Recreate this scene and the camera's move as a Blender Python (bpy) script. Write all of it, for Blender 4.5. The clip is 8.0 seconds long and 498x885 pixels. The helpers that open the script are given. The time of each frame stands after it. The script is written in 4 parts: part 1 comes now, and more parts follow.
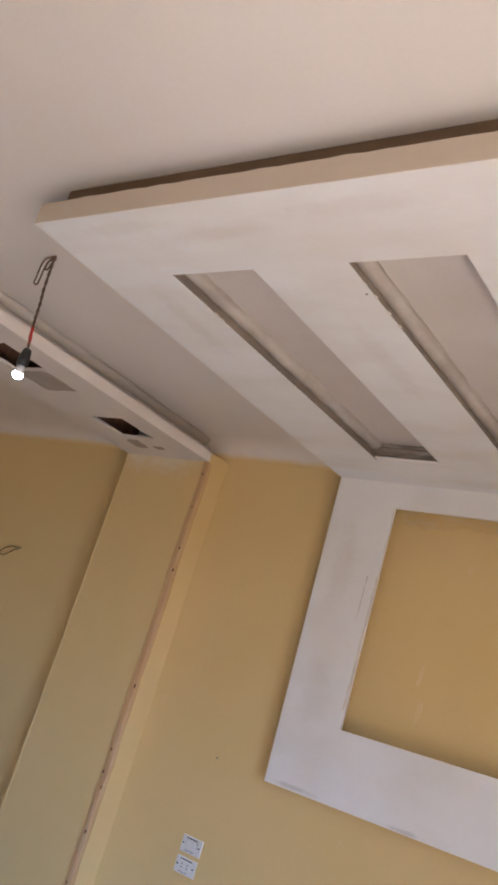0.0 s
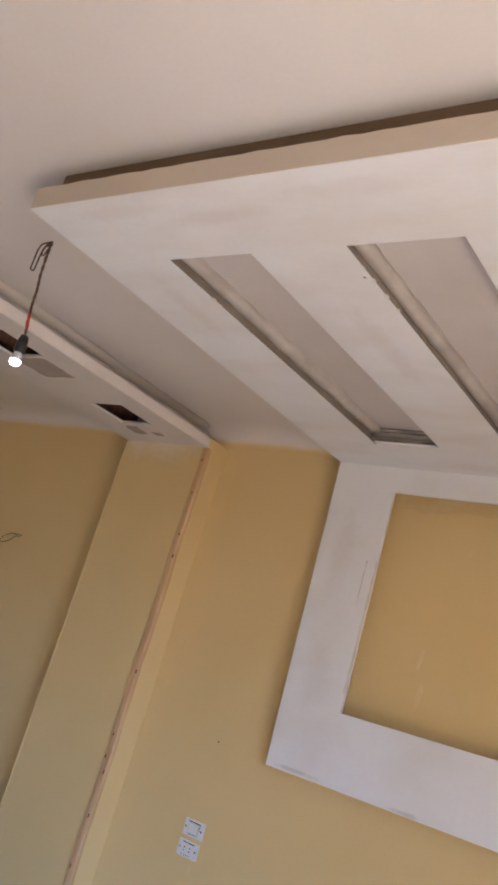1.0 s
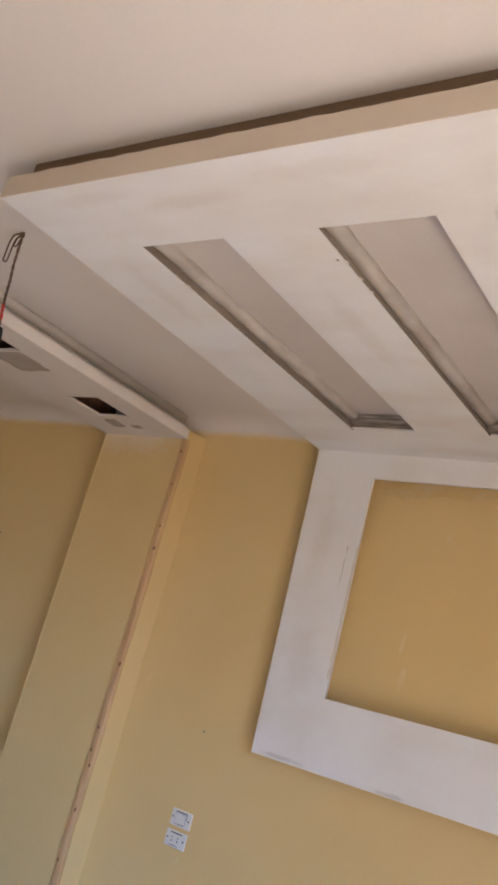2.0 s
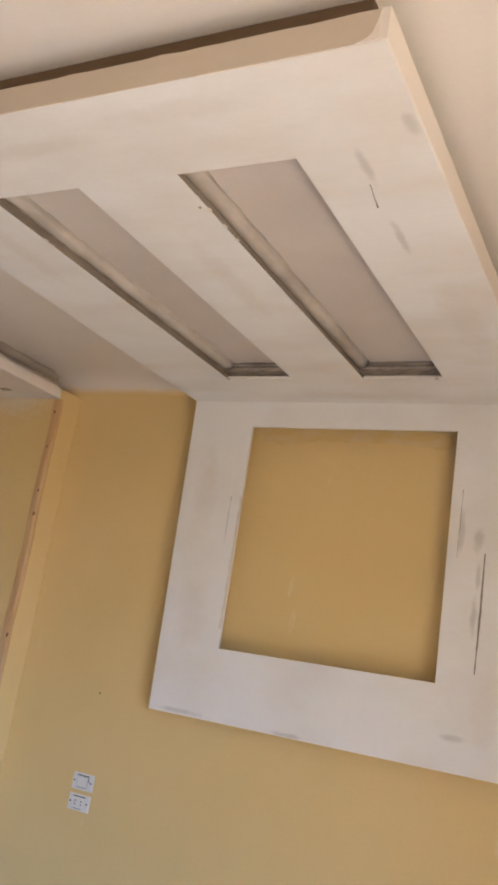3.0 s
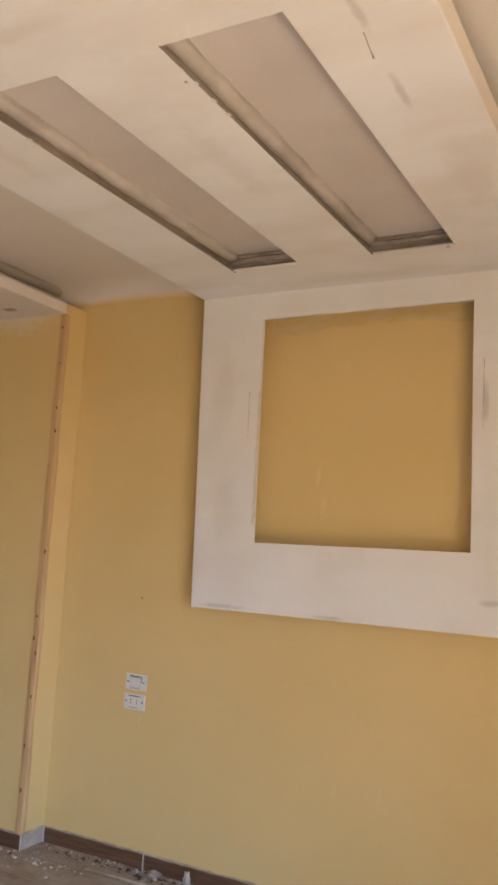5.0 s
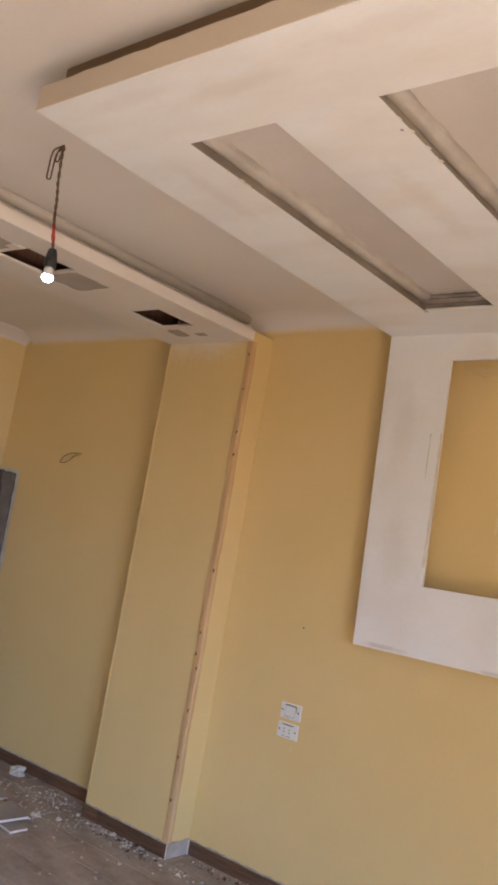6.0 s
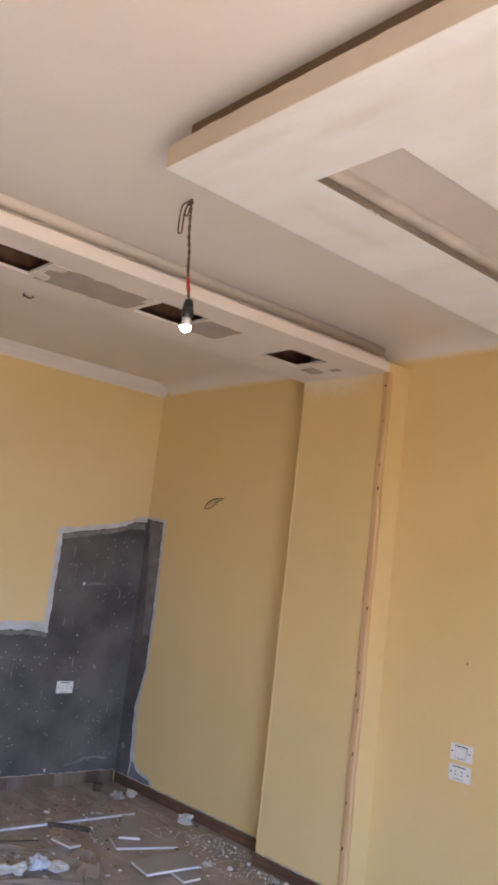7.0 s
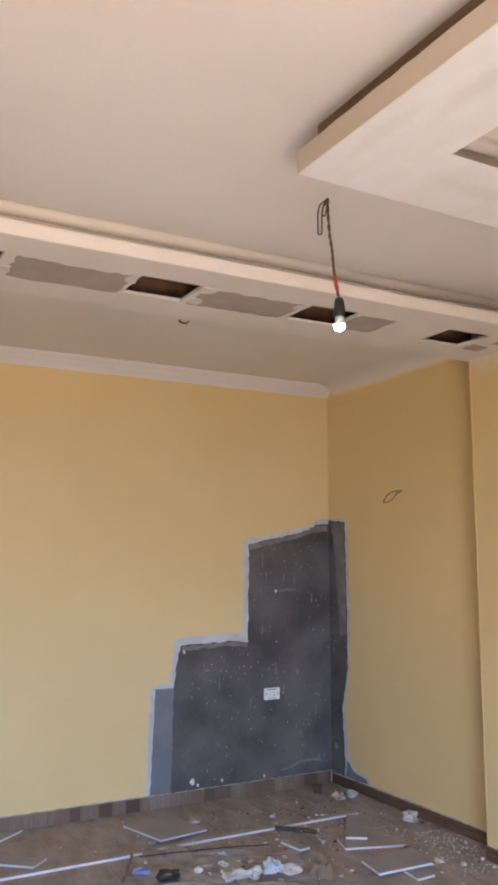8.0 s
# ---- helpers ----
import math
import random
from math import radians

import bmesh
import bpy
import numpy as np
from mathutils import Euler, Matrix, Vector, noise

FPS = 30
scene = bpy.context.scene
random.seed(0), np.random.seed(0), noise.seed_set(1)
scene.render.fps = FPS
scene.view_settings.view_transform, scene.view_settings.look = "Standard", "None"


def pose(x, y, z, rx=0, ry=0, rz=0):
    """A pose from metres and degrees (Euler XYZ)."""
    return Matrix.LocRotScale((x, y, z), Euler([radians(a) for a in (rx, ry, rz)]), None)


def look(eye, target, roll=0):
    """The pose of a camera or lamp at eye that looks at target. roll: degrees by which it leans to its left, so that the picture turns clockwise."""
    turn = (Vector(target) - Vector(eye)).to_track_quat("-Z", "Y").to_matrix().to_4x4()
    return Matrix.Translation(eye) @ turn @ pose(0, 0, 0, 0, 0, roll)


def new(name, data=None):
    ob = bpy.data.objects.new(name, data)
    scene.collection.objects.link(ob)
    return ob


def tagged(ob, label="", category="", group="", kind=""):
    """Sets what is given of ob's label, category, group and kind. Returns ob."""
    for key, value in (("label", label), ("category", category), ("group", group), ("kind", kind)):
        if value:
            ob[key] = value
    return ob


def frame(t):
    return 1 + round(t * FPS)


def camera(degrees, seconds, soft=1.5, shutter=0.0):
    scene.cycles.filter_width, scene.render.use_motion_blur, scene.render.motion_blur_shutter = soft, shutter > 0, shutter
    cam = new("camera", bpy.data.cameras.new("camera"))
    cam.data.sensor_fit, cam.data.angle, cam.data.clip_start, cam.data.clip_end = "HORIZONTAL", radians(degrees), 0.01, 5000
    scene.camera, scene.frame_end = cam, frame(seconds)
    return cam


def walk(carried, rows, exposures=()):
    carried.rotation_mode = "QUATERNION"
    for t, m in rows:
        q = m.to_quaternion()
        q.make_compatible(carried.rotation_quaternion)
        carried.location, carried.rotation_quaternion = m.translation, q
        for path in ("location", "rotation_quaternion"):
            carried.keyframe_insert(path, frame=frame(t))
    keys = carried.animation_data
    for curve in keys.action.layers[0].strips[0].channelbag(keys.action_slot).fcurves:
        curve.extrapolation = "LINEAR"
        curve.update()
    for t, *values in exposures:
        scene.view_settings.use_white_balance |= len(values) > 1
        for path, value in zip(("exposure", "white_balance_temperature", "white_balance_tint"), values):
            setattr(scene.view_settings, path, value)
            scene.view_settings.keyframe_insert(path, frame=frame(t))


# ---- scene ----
cam = camera(33.4, 8.0, soft=3.3)
PATH = [
    (0, (2.122, -3.477, 1.606), (0.915, -1.981, 2.16), 17.6),
    (0.5, (2.12, -3.466, 1.614), (0.915, -1.962, 2.151), 16.9),
    (1, (2.122, -3.47, 1.606), (0.918, -1.961, 2.129), 17.1),
    (2.3, (2.136, -3.438, 1.573), (1.02, -1.866, 2.103), 13.6),
    (2.5, (2.106, -3.424, 1.601), (1.061, -1.802, 2.126), 11.9),
    (3, (2.12, -3.412, 1.615), (1.202, -1.698, 2.082), 9.3),
    (3.5, (2.137, -3.384, 1.593), (1.263, -1.629, 1.989), 6.7),
    (4, (2.122, -3.359, 1.578), (1.319, -1.548, 1.851), 4.5),
    (4.2, (2.106, -3.345, 1.584), (1.308, -1.529, 1.839), 3.8),
    (5.3, (2.087, -3.39, 1.553), (1.039, -1.703, 1.789), 4.4),
    (5.5, (2.064, -3.402, 1.572), (0.945, -1.76, 1.795), 5.6),
    (5.8, (2.066, -3.419, 1.565), (0.849, -1.847, 1.787), 8.1),
    (6, (2.048, -3.424, 1.602), (0.772, -1.905, 1.858), 9.7),
    (6.2, (2.044, -3.431, 1.592), (0.716, -1.972, 1.914), 9.7),
    (6.5, (2.028, -3.43, 1.601), (0.62, -2.049, 1.93), 8.8),
    (6.8, (2.019, -3.422, 1.598), (0.559, -2.092, 1.912), 8.0),
    (7, (1.997, -3.434, 1.588), (0.493, -2.152, 1.893), 6.6),
    (7.5, (1.988, -3.436, 1.595), (0.352, -2.323, 1.883), 2.0),
    (8, (1.997, -3.446, 1.593), (0.262, -2.492, 1.873), 0.0),
]
EXPOSURES = [(0.0, 3.0, 6100, 12), (1.0, 3.0, 6100, 12), (2.5, 3.07, 6400, 10), (3.2, 3.15, 6700, 8), (4.0, 3.21, 7350, 8), (5.5, 3.03, 7600, 12), (6.2, 3.22, 6750, 13), (7.0, 3.39, 6500, 13), (8.0, 3.49, 6450, 13)]
walk(cam, [(t, look(eye, target, roll)) for t, eye, target, roll in PATH], EXPOSURES)

# ---- light ----
SUN_EL, SUN_AZ = radians(38), radians(-38)    # the sun stands over +x, a little towards -y
world = bpy.data.worlds.new("sky")
scene.world = world
world.use_nodes = True
wn = world.node_tree.nodes
sky = wn.new("ShaderNodeTexSky")
sky.sky_type, sky.sun_disc = "NISHITA", False
sky.sun_elevation, sky.sun_rotation = SUN_EL, radians(90) - SUN_AZ
world.node_tree.links.new(sky.outputs["Color"], wn["Background"].inputs["Color"])
wn["Background"].inputs["Strength"].default_value = 0.045

sun = new("sun", bpy.data.lights.new("sun", "SUN"))
sun.data.energy, sun.data.angle, sun.data.color = 2.6, radians(0.5), (1.0, 0.93, 0.84)
to_sun = Vector((math.cos(SUN_EL) * math.cos(SUN_AZ), math.cos(SUN_EL) * math.sin(SUN_AZ), math.sin(SUN_EL)))
sun.matrix_basis = look(to_sun * 20, (0, 0, 0))

DOOR_Y0, DOOR_Y1, DOOR_Z = -5.2, -2.4, 2.45  # the balcony opening in the right-hand wall
XB, XR, YW, YBACK, ZC = -3.236, 3.5, 0.12, -6.0, 2.912


def opening_lamp(name, mid, wide, high, energy, colour, aim, spread):
    lamp = bpy.data.lights.new(name, "AREA")
    lamp.shape, lamp.size, lamp.size_y = "RECTANGLE", wide, high
    lamp.energy, lamp.color, lamp.spread = energy, colour, radians(spread)
    new(name, lamp).matrix_basis = look(mid, Vector(mid) + Vector(aim))


DOOR_MID = (DOOR_Y0 + DOOR_Y1) / 2
opening_lamp("sky_light", (XR + 0.04, DOOR_MID, 1.45), DOOR_Y1 - DOOR_Y0 - 0.06, 1.6, 11.5, (0.18, 0.46, 1.0), (-1, 0.38, -0.66), 88)
opening_lamp("ground_light", (XR + 0.04, DOOR_MID, 0.33), DOOR_Y1 - DOOR_Y0 - 0.06, 0.6, 2.9, (1.0, 0.85, 0.69), (-1, 0.25, 0.75), 100)


# ---- materials ----
def material(name, colour, rough=0.7, second=None, scale=3.0, amount=0.5, grain=60.0, grain_amount=0.06, bump=0.15,
             stretch=(1, 1, 1), metal=0.0, random_amount=0.0, contrast=(0.35, 0.65)):
    """Colour with broad stains towards a second colour, fine grain and relief, at real size."""
    m = bpy.data.materials.new(name)
    m.use_nodes = True
    n, l = m.node_tree.nodes, m.node_tree.links
    bsdf = n["Principled BSDF"]
    bsdf.inputs["Roughness"].default_value, bsdf.inputs["Metallic"].default_value = rough, metal
    co = n.new("ShaderNodeTexCoord")
    mp = n.new("ShaderNodeMapping")
    mp.inputs["Scale"].default_value = stretch
    l.new(co.outputs["Object"], mp.inputs["Vector"])
    broad = n.new("ShaderNodeTexNoise")
    broad.inputs["Scale"].default_value, broad.inputs["Detail"].default_value = scale, 5
    l.new(mp.outputs["Vector"], broad.inputs["Vector"])
    ramp = n.new("ShaderNodeMapRange")
    ramp.inputs["From Min"].default_value, ramp.inputs["From Max"].default_value = contrast
    ramp.inputs["To Max"].default_value = amount
    l.new(broad.outputs["Fac"], ramp.inputs["Value"])
    mix = n.new("ShaderNodeMix")
    mix.data_type = "RGBA"
    mix.inputs["A"].default_value = (*colour, 1)
    mix.inputs["B"].default_value = (*(second or [c * 0.85 for c in colour]), 1)
    l.new(ramp.outputs["Result"], mix.inputs["Factor"])
    fine = n.new("ShaderNodeTexNoise")
    fine.inputs["Scale"].default_value, fine.inputs["Detail"].default_value = grain, 4
    l.new(mp.outputs["Vector"], fine.inputs["Vector"])
    gr = n.new("ShaderNodeMapRange")
    gr.inputs["To Min"].default_value, gr.inputs["To Max"].default_value = 1 - grain_amount, 1 + grain_amount
    l.new(fine.outputs["Fac"], gr.inputs["Value"])
    last = gr.outputs["Result"]
    if random_amount:
        info = n.new("ShaderNodeObjectInfo")
        rr = n.new("ShaderNodeMapRange")
        rr.inputs["To Min"].default_value, rr.inputs["To Max"].default_value = 1 - random_amount, 1 + random_amount
        l.new(info.outputs["Random"], rr.inputs["Value"])
        mul = n.new("ShaderNodeMath")
        mul.operation = "MULTIPLY"
        l.new(last, mul.inputs[0])
        l.new(rr.outputs["Result"], mul.inputs[1])
        last = mul.outputs["Value"]
    sc = n.new("ShaderNodeVectorMath")
    sc.operation = "SCALE"
    l.new(mix.outputs["Result"], sc.inputs["Vector"])
    l.new(last, sc.inputs["Scale"])
    l.new(sc.outputs["Vector"], bsdf.inputs["Base Color"])
    if bump:
        bp = n.new("ShaderNodeBump")
        bp.inputs["Strength"].default_value, bp.inputs["Distance"].default_value = bump, 0.004
        l.new(fine.outputs["Fac"], bp.inputs["Height"])
        l.new(bp.outputs["Normal"], bsdf.inputs["Normal"])
    return m


def layer(m, colour, mask):
    """Lays another colour over a material where mask(nodes, links) gives 1."""
    n, l = m.node_tree.nodes, m.node_tree.links
    base = n["Principled BSDF"].inputs["Base Color"]
    before = base.links[0].from_socket
    mix = n.new("ShaderNodeMix")
    mix.data_type = "RGBA"
    l.new(mask(n, l), mix.inputs["Factor"])
    l.new(before, mix.inputs["A"])
    mix.inputs["B"].default_value = (*colour, 1)
    l.new(mix.outputs["Result"], base)
    return m


def specks(scale, size, density_scale=1.5, cut=0.5):
    """Small splashes of odd size, in loose swarms."""
    def mask(n, l):
        co = n.new("ShaderNodeTexCoord")
        v = n.new("ShaderNodeTexVoronoi")
        v.inputs["Scale"].default_value = scale
        l.new(co.outputs["Object"], v.inputs["Vector"])
        a = n.new("ShaderNodeMath")
        a.operation = "LESS_THAN"
        a.inputs[1].default_value = size
        l.new(v.outputs["Distance"], a.inputs[0])
        s = n.new("ShaderNodeTexNoise")
        s.inputs["Scale"].default_value = density_scale
        l.new(co.outputs["Object"], s.inputs["Vector"])
        b = n.new("ShaderNodeMath")
        b.operation = "GREATER_THAN"
        b.inputs[1].default_value = cut
        l.new(s.outputs["Fac"], b.inputs[0])
        c = n.new("ShaderNodeMath")
        c.operation = "MULTIPLY"
        l.new(a.outputs["Value"], c.inputs[0])
        l.new(b.outputs["Value"], c.inputs[1])
        return c.outputs["Value"]
    return mask


def blots(spots, top):
    """Soft rubbed-in smudges at given places: x, y, z and half sizes."""
    def mask(n, l):
        geo = n.new("ShaderNodeNewGeometry")
        rag = n.new("ShaderNodeTexNoise")
        rag.inputs["Scale"].default_value, rag.inputs["Detail"].default_value = 24, 4
        l.new(geo.outputs["Position"], rag.inputs["Vector"])
        best = None
        for x, y, z, a, b, c in spots:
            sub = n.new("ShaderNodeVectorMath")
            sub.operation = "SUBTRACT"
            sub.inputs[1].default_value = (x, y, z)
            l.new(geo.outputs["Position"], sub.inputs[0])
            div = n.new("ShaderNodeVectorMath")
            div.operation = "DIVIDE"
            div.inputs[1].default_value = (a, b, c)
            l.new(sub.outputs["Vector"], div.inputs[0])
            far = n.new("ShaderNodeVectorMath")
            far.operation = "LENGTH"
            l.new(div.outputs["Vector"], far.inputs[0])
            add = n.new("ShaderNodeMath")
            add.operation = "ADD"
            l.new(far.outputs["Value"], add.inputs[0])
            l.new(rag.outputs["Fac"], add.inputs[1])
            fade = n.new("ShaderNodeMapRange")
            fade.interpolation_type = "SMOOTHSTEP"
            fade.inputs["From Min"].default_value, fade.inputs["From Max"].default_value = 1.55, 0.75
            fade.inputs["To Max"].default_value = top
            l.new(add.outputs["Value"], fade.inputs["Value"])
            out = fade.outputs["Result"]
            if best:
                most = n.new("ShaderNodeMath")
                most.operation = "MAXIMUM"
                l.new(best, most.inputs[0])
                l.new(out, most.inputs[1])
                out = most.outputs["Value"]
            best = out
        return best
    return mask


def strips(m, scale, colours, axis):
    """Wood-look print of blocks of odd width along one axis."""
    n, l = m.node_tree.nodes, m.node_tree.links
    co = n.new("ShaderNodeTexCoord")
    sep = n.new("ShaderNodeSeparateXYZ")
    l.new(co.outputs["Object"], sep.inputs["Vector"])
    v = n.new("ShaderNodeTexVoronoi")
    v.voronoi_dimensions = "1D"
    v.inputs["Scale"].default_value = scale
    l.new(sep.outputs[axis], v.inputs["W"])
    bw = n.new("ShaderNodeSeparateXYZ")
    l.new(v.outputs["Color"], bw.inputs["Vector"])
    ramp = n.new("ShaderNodeValToRGB")
    ramp.color_ramp.interpolation = "CONSTANT"
    for i, c in enumerate(colours):
        e = ramp.color_ramp.elements[0] if i == 0 else ramp.color_ramp.elements.new(i / len(colours))
        e.position, e.color = i / len(colours), (*c, 1)
    l.new(bw.outputs["X"], ramp.inputs["Fac"])
    mix = next(x for x in n if x.bl_idname == "ShaderNodeMix")
    l.new(ramp.outputs["Color"], mix.inputs["A"])
    return m


YELLOW = (0.752, 0.563, 0.275)
WHITE = (0.78, 0.755, 0.73)
dab = material("thin_plaster_dab", (0.755, 0.60, 0.35), 0.8, (0.745, 0.555, 0.275), 22, 0.9, 120, 0.05, 0.2)
wall_paint = material("yellow_wall_paint", YELLOW, 0.62, (0.712, 0.526, 0.240), 1.3, 0.7, 90, 0.035, 0.08)
pillar_paint = layer(material("yellow_pillar_paint", YELLOW, 0.62, (0.712, 0.526, 0.240), 1.5, 0.7, 90, 0.035, 0.08), WHITE, blots([(-1.20, -0.048, 2.76, 0.34, 0.02, 0.15), (-1.42, -0.048, 2.75, 0.16, 0.02, 0.13)], 0.45))
ceiling_paint = material("ceiling_paint", (0.76, 0.715, 0.68), 0.8, (0.70, 0.64, 0.59), 1.1, 0.7, 70, 0.03, 0.10)
panel_paint = material("gypsum_panel_paint", (0.80, 0.80, 0.81), 0.75, (0.69, 0.645, 0.60), 1.7, 0.75, 45, 0.03, 0.12, (1, 2.2, 1.4), contrast=(0.44, 0.74))
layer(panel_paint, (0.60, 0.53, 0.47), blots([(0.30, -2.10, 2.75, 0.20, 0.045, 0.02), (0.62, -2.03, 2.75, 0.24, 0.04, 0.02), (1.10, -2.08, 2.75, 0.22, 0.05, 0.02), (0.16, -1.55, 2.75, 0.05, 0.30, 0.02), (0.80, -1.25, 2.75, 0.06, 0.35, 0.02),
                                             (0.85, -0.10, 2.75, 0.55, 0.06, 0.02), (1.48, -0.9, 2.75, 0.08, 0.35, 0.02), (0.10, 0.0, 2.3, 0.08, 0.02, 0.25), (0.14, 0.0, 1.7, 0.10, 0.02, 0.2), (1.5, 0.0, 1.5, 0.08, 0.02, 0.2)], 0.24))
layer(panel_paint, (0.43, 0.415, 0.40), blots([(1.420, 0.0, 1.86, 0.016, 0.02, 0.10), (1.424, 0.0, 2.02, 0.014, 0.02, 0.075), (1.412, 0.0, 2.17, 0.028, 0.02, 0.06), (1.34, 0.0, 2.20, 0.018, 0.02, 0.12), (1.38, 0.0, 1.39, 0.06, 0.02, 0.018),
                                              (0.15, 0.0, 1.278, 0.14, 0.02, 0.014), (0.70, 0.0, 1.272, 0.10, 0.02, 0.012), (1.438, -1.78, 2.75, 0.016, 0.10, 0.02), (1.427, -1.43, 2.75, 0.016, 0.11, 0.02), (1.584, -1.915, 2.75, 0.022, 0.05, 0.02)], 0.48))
def above(z0, z1, ragged_by):
    """1 at height z0 and below, fading to 0 at z1, brushed unevenly."""
    def mask(n, l):
        geo = n.new("ShaderNodeNewGeometry")
        sep = n.new("ShaderNodeSeparateXYZ")
        l.new(geo.outputs["Position"], sep.inputs["Vector"])
        rag = n.new("ShaderNodeTexNoise")
        rag.inputs["Scale"].default_value, rag.inputs["Detail"].default_value = 14, 4
        l.new(geo.outputs["Position"], rag.inputs["Vector"])
        shift = n.new("ShaderNodeMath")
        shift.operation = "MULTIPLY_ADD"
        shift.inputs[1].default_value = ragged_by
        l.new(rag.outputs["Fac"], shift.inputs[0])
        l.new(sep.outputs["Z"], shift.inputs[2])
        fade = n.new("ShaderNodeMapRange")
        fade.interpolation_type = "SMOOTHSTEP"
        fade.inputs["From Min"].default_value, fade.inputs["From Max"].default_value = z1 + ragged_by * 0.5, z0 + ragged_by * 0.5
        l.new(shift.outputs["Value"], fade.inputs["Value"])
        return fade.outputs["Result"]
    return mask


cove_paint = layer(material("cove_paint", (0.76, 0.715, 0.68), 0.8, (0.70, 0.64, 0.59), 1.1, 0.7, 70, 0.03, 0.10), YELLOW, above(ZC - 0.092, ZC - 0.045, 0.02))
trim_paint = material("cornice_plaster", (0.76, 0.72, 0.68), 0.75, None, 4, 0.4, 60, 0.04, 0.15)
lip_paint = material("lip_board_paint", (0.765, 0.71, 0.665), 0.75, (0.69, 0.625, 0.575), 5, 0.5, 60, 0.03, 0.10)
raw_lip = material("beige_lip_board", (0.57, 0.50, 0.42), 0.8, (0.50, 0.43, 0.355), 4, 0.6, 60, 0.04, 0.12, (0.5, 1, 1))
filler = material("joint_filler", (0.435, 0.37, 0.325), 0.85, (0.38, 0.32, 0.28), 7, 0.8, 80, 0.06, 0.2)
smear = material("white_smear", (0.74, 0.70, 0.66), 0.85, (0.66, 0.60, 0.54), 14, 0.8, 120, 0.06, 0.2)
scratch = material("dark_scratch", (0.15, 0.14, 0.135), 0.85, (0.4, 0.38, 0.36), 25, 0.9, 150, 0.1, 0.2)
cement = layer(layer(material("bare_cement", (0.068, 0.064, 0.062), 0.85, (0.150, 0.138, 0.128), 3.2, 0.8, 40, 0.14, 0.5), (0.45, 0.45, 0.46), specks(26, 0.10, 2.2, 0.50)), (0.22, 0.21, 0.205), specks(7, 0.16, 3.5, 0.62))
rim_coat = material("worn_cement_rim", (0.24, 0.22, 0.205), 0.85, (0.13, 0.12, 0.112), 9, 0.8, 60, 0.12, 0.4)
streak = material("pale_scrape", (0.15, 0.145, 0.14), 0.85, (0.24, 0.235, 0.23), 30, 0.8, 100, 0.1, 0.2)
cement_pale = material("thin_grey_coat", (0.20, 0.20, 0.215), 0.85, (0.15, 0.15, 0.16), 5, 0.8, 60, 0.08, 0.3)
whitewash = material("whitewash_edge", (0.60, 0.59, 0.59), 0.85, (0.46, 0.44, 0.41), 10, 0.8, 80, 0.06, 0.3)
tile_h = material("wood_look_skirting", (0.165, 0.088, 0.052), 0.5, (0.085, 0.043, 0.026), 5, 0.9, 50, 0.2, 0.1, (1.2, 1.2, 30), random_amount=0.15)
tile_v = strips(material("wood_look_block_skirting", (0.3, 0.2, 0.13), 0.5, (0.12, 0.07, 0.045), 16, 0.5, 70, 0.18, 0.1, (1, 9, 0.6), random_amount=0.08), 11.0,
                [(0.234, 0.164, 0.117), (0.125, 0.074, 0.051), (0.281, 0.218, 0.168), (0.172, 0.109, 0.074), (0.211, 0.14, 0.094), (0.09, 0.051, 0.035), (0.257, 0.195, 0.156)], "Y")
# paler, mottled tile for the skirting on the pillar's right side
pale_tile = material("pale_mottled_skirting", (0.50, 0.455, 0.42), 0.8, (0.36, 0.30, 0.26), 12, 0.8, 70, 0.1, 0.2)
dust_top = material("skirting_mortar", (0.48, 0.42, 0.36), 0.9, (0.3, 0.24, 0.19), 20, 0.8, 120, 0.1, 0.5)
floor_tile = layer(material("dusty_wood_look_tile", (0.40, 0.325, 0.268), 0.85, (0.27, 0.205, 0.16), 4.0, 0.95, 30, 0.22, 0.2, (1.0, 2.0, 1), random_amount=0.05), (0.40, 0.36, 0.325), specks(34, 0.16, 2.0, 0.55))
grout = material("grout", (0.325, 0.262, 0.215), 0.9, None, 8, 0.5, 90, 0.1, 0.2)
pine = material("pine_lath", (0.67, 0.45, 0.24), 0.55, (0.53, 0.31, 0.145), 4, 0.8, 26, 0.16, 0.1, (14, 14, 0.7))
knot_wood = material("pine_knot", (0.17, 0.078, 0.036), 0.95, None, 40, 0.6, 200, 0.2, 0.1)
old_wood = material("old_brown_wood", (0.10, 0.065, 0.045), 0.8, (0.055, 0.033, 0.022), 9, 0.8, 60, 0.2, 0.3, (1, 6, 1))
board_face = material("gypsum_board_paper", (0.37, 0.325, 0.288), 0.85, (0.31, 0.265, 0.228), 6, 0.7, 90, 0.05, 0.1)
board_core = material("gypsum_board_core", (0.68, 0.65, 0.62), 0.85, (0.56, 0.52, 0.48), 20, 0.6, 120, 0.06, 0.3)
chunk = material("plaster_chunk", (0.60, 0.545, 0.48), 0.9, (0.46, 0.41, 0.36), 25, 0.8, 120, 0.1, 0.4)
rubble = material("rubble", (0.46, 0.41, 0.36), 0.9, (0.22, 0.175, 0.14), 9, 0.9, 120, 0.15, 0.4)
plastic_white = material("white_plastic", (0.77, 0.765, 0.75), 0.35, None, 30, 0.2, 200, 0.01, 0.0)
plastic_grey = material("pale_grey_plastic", (0.60, 0.60, 0.61), 0.4, None, 30, 0.2, 200, 0.01, 0.0)
plastic_black = material("black_plastic", (0.022, 0.021, 0.021), 0.45, None, 30, 0.3, 200, 0.05, 0.0)
plastic_red = material("red_plastic", (0.52, 0.035, 0.025), 0.4, None, 30, 0.2, 200, 0.02, 0.0)
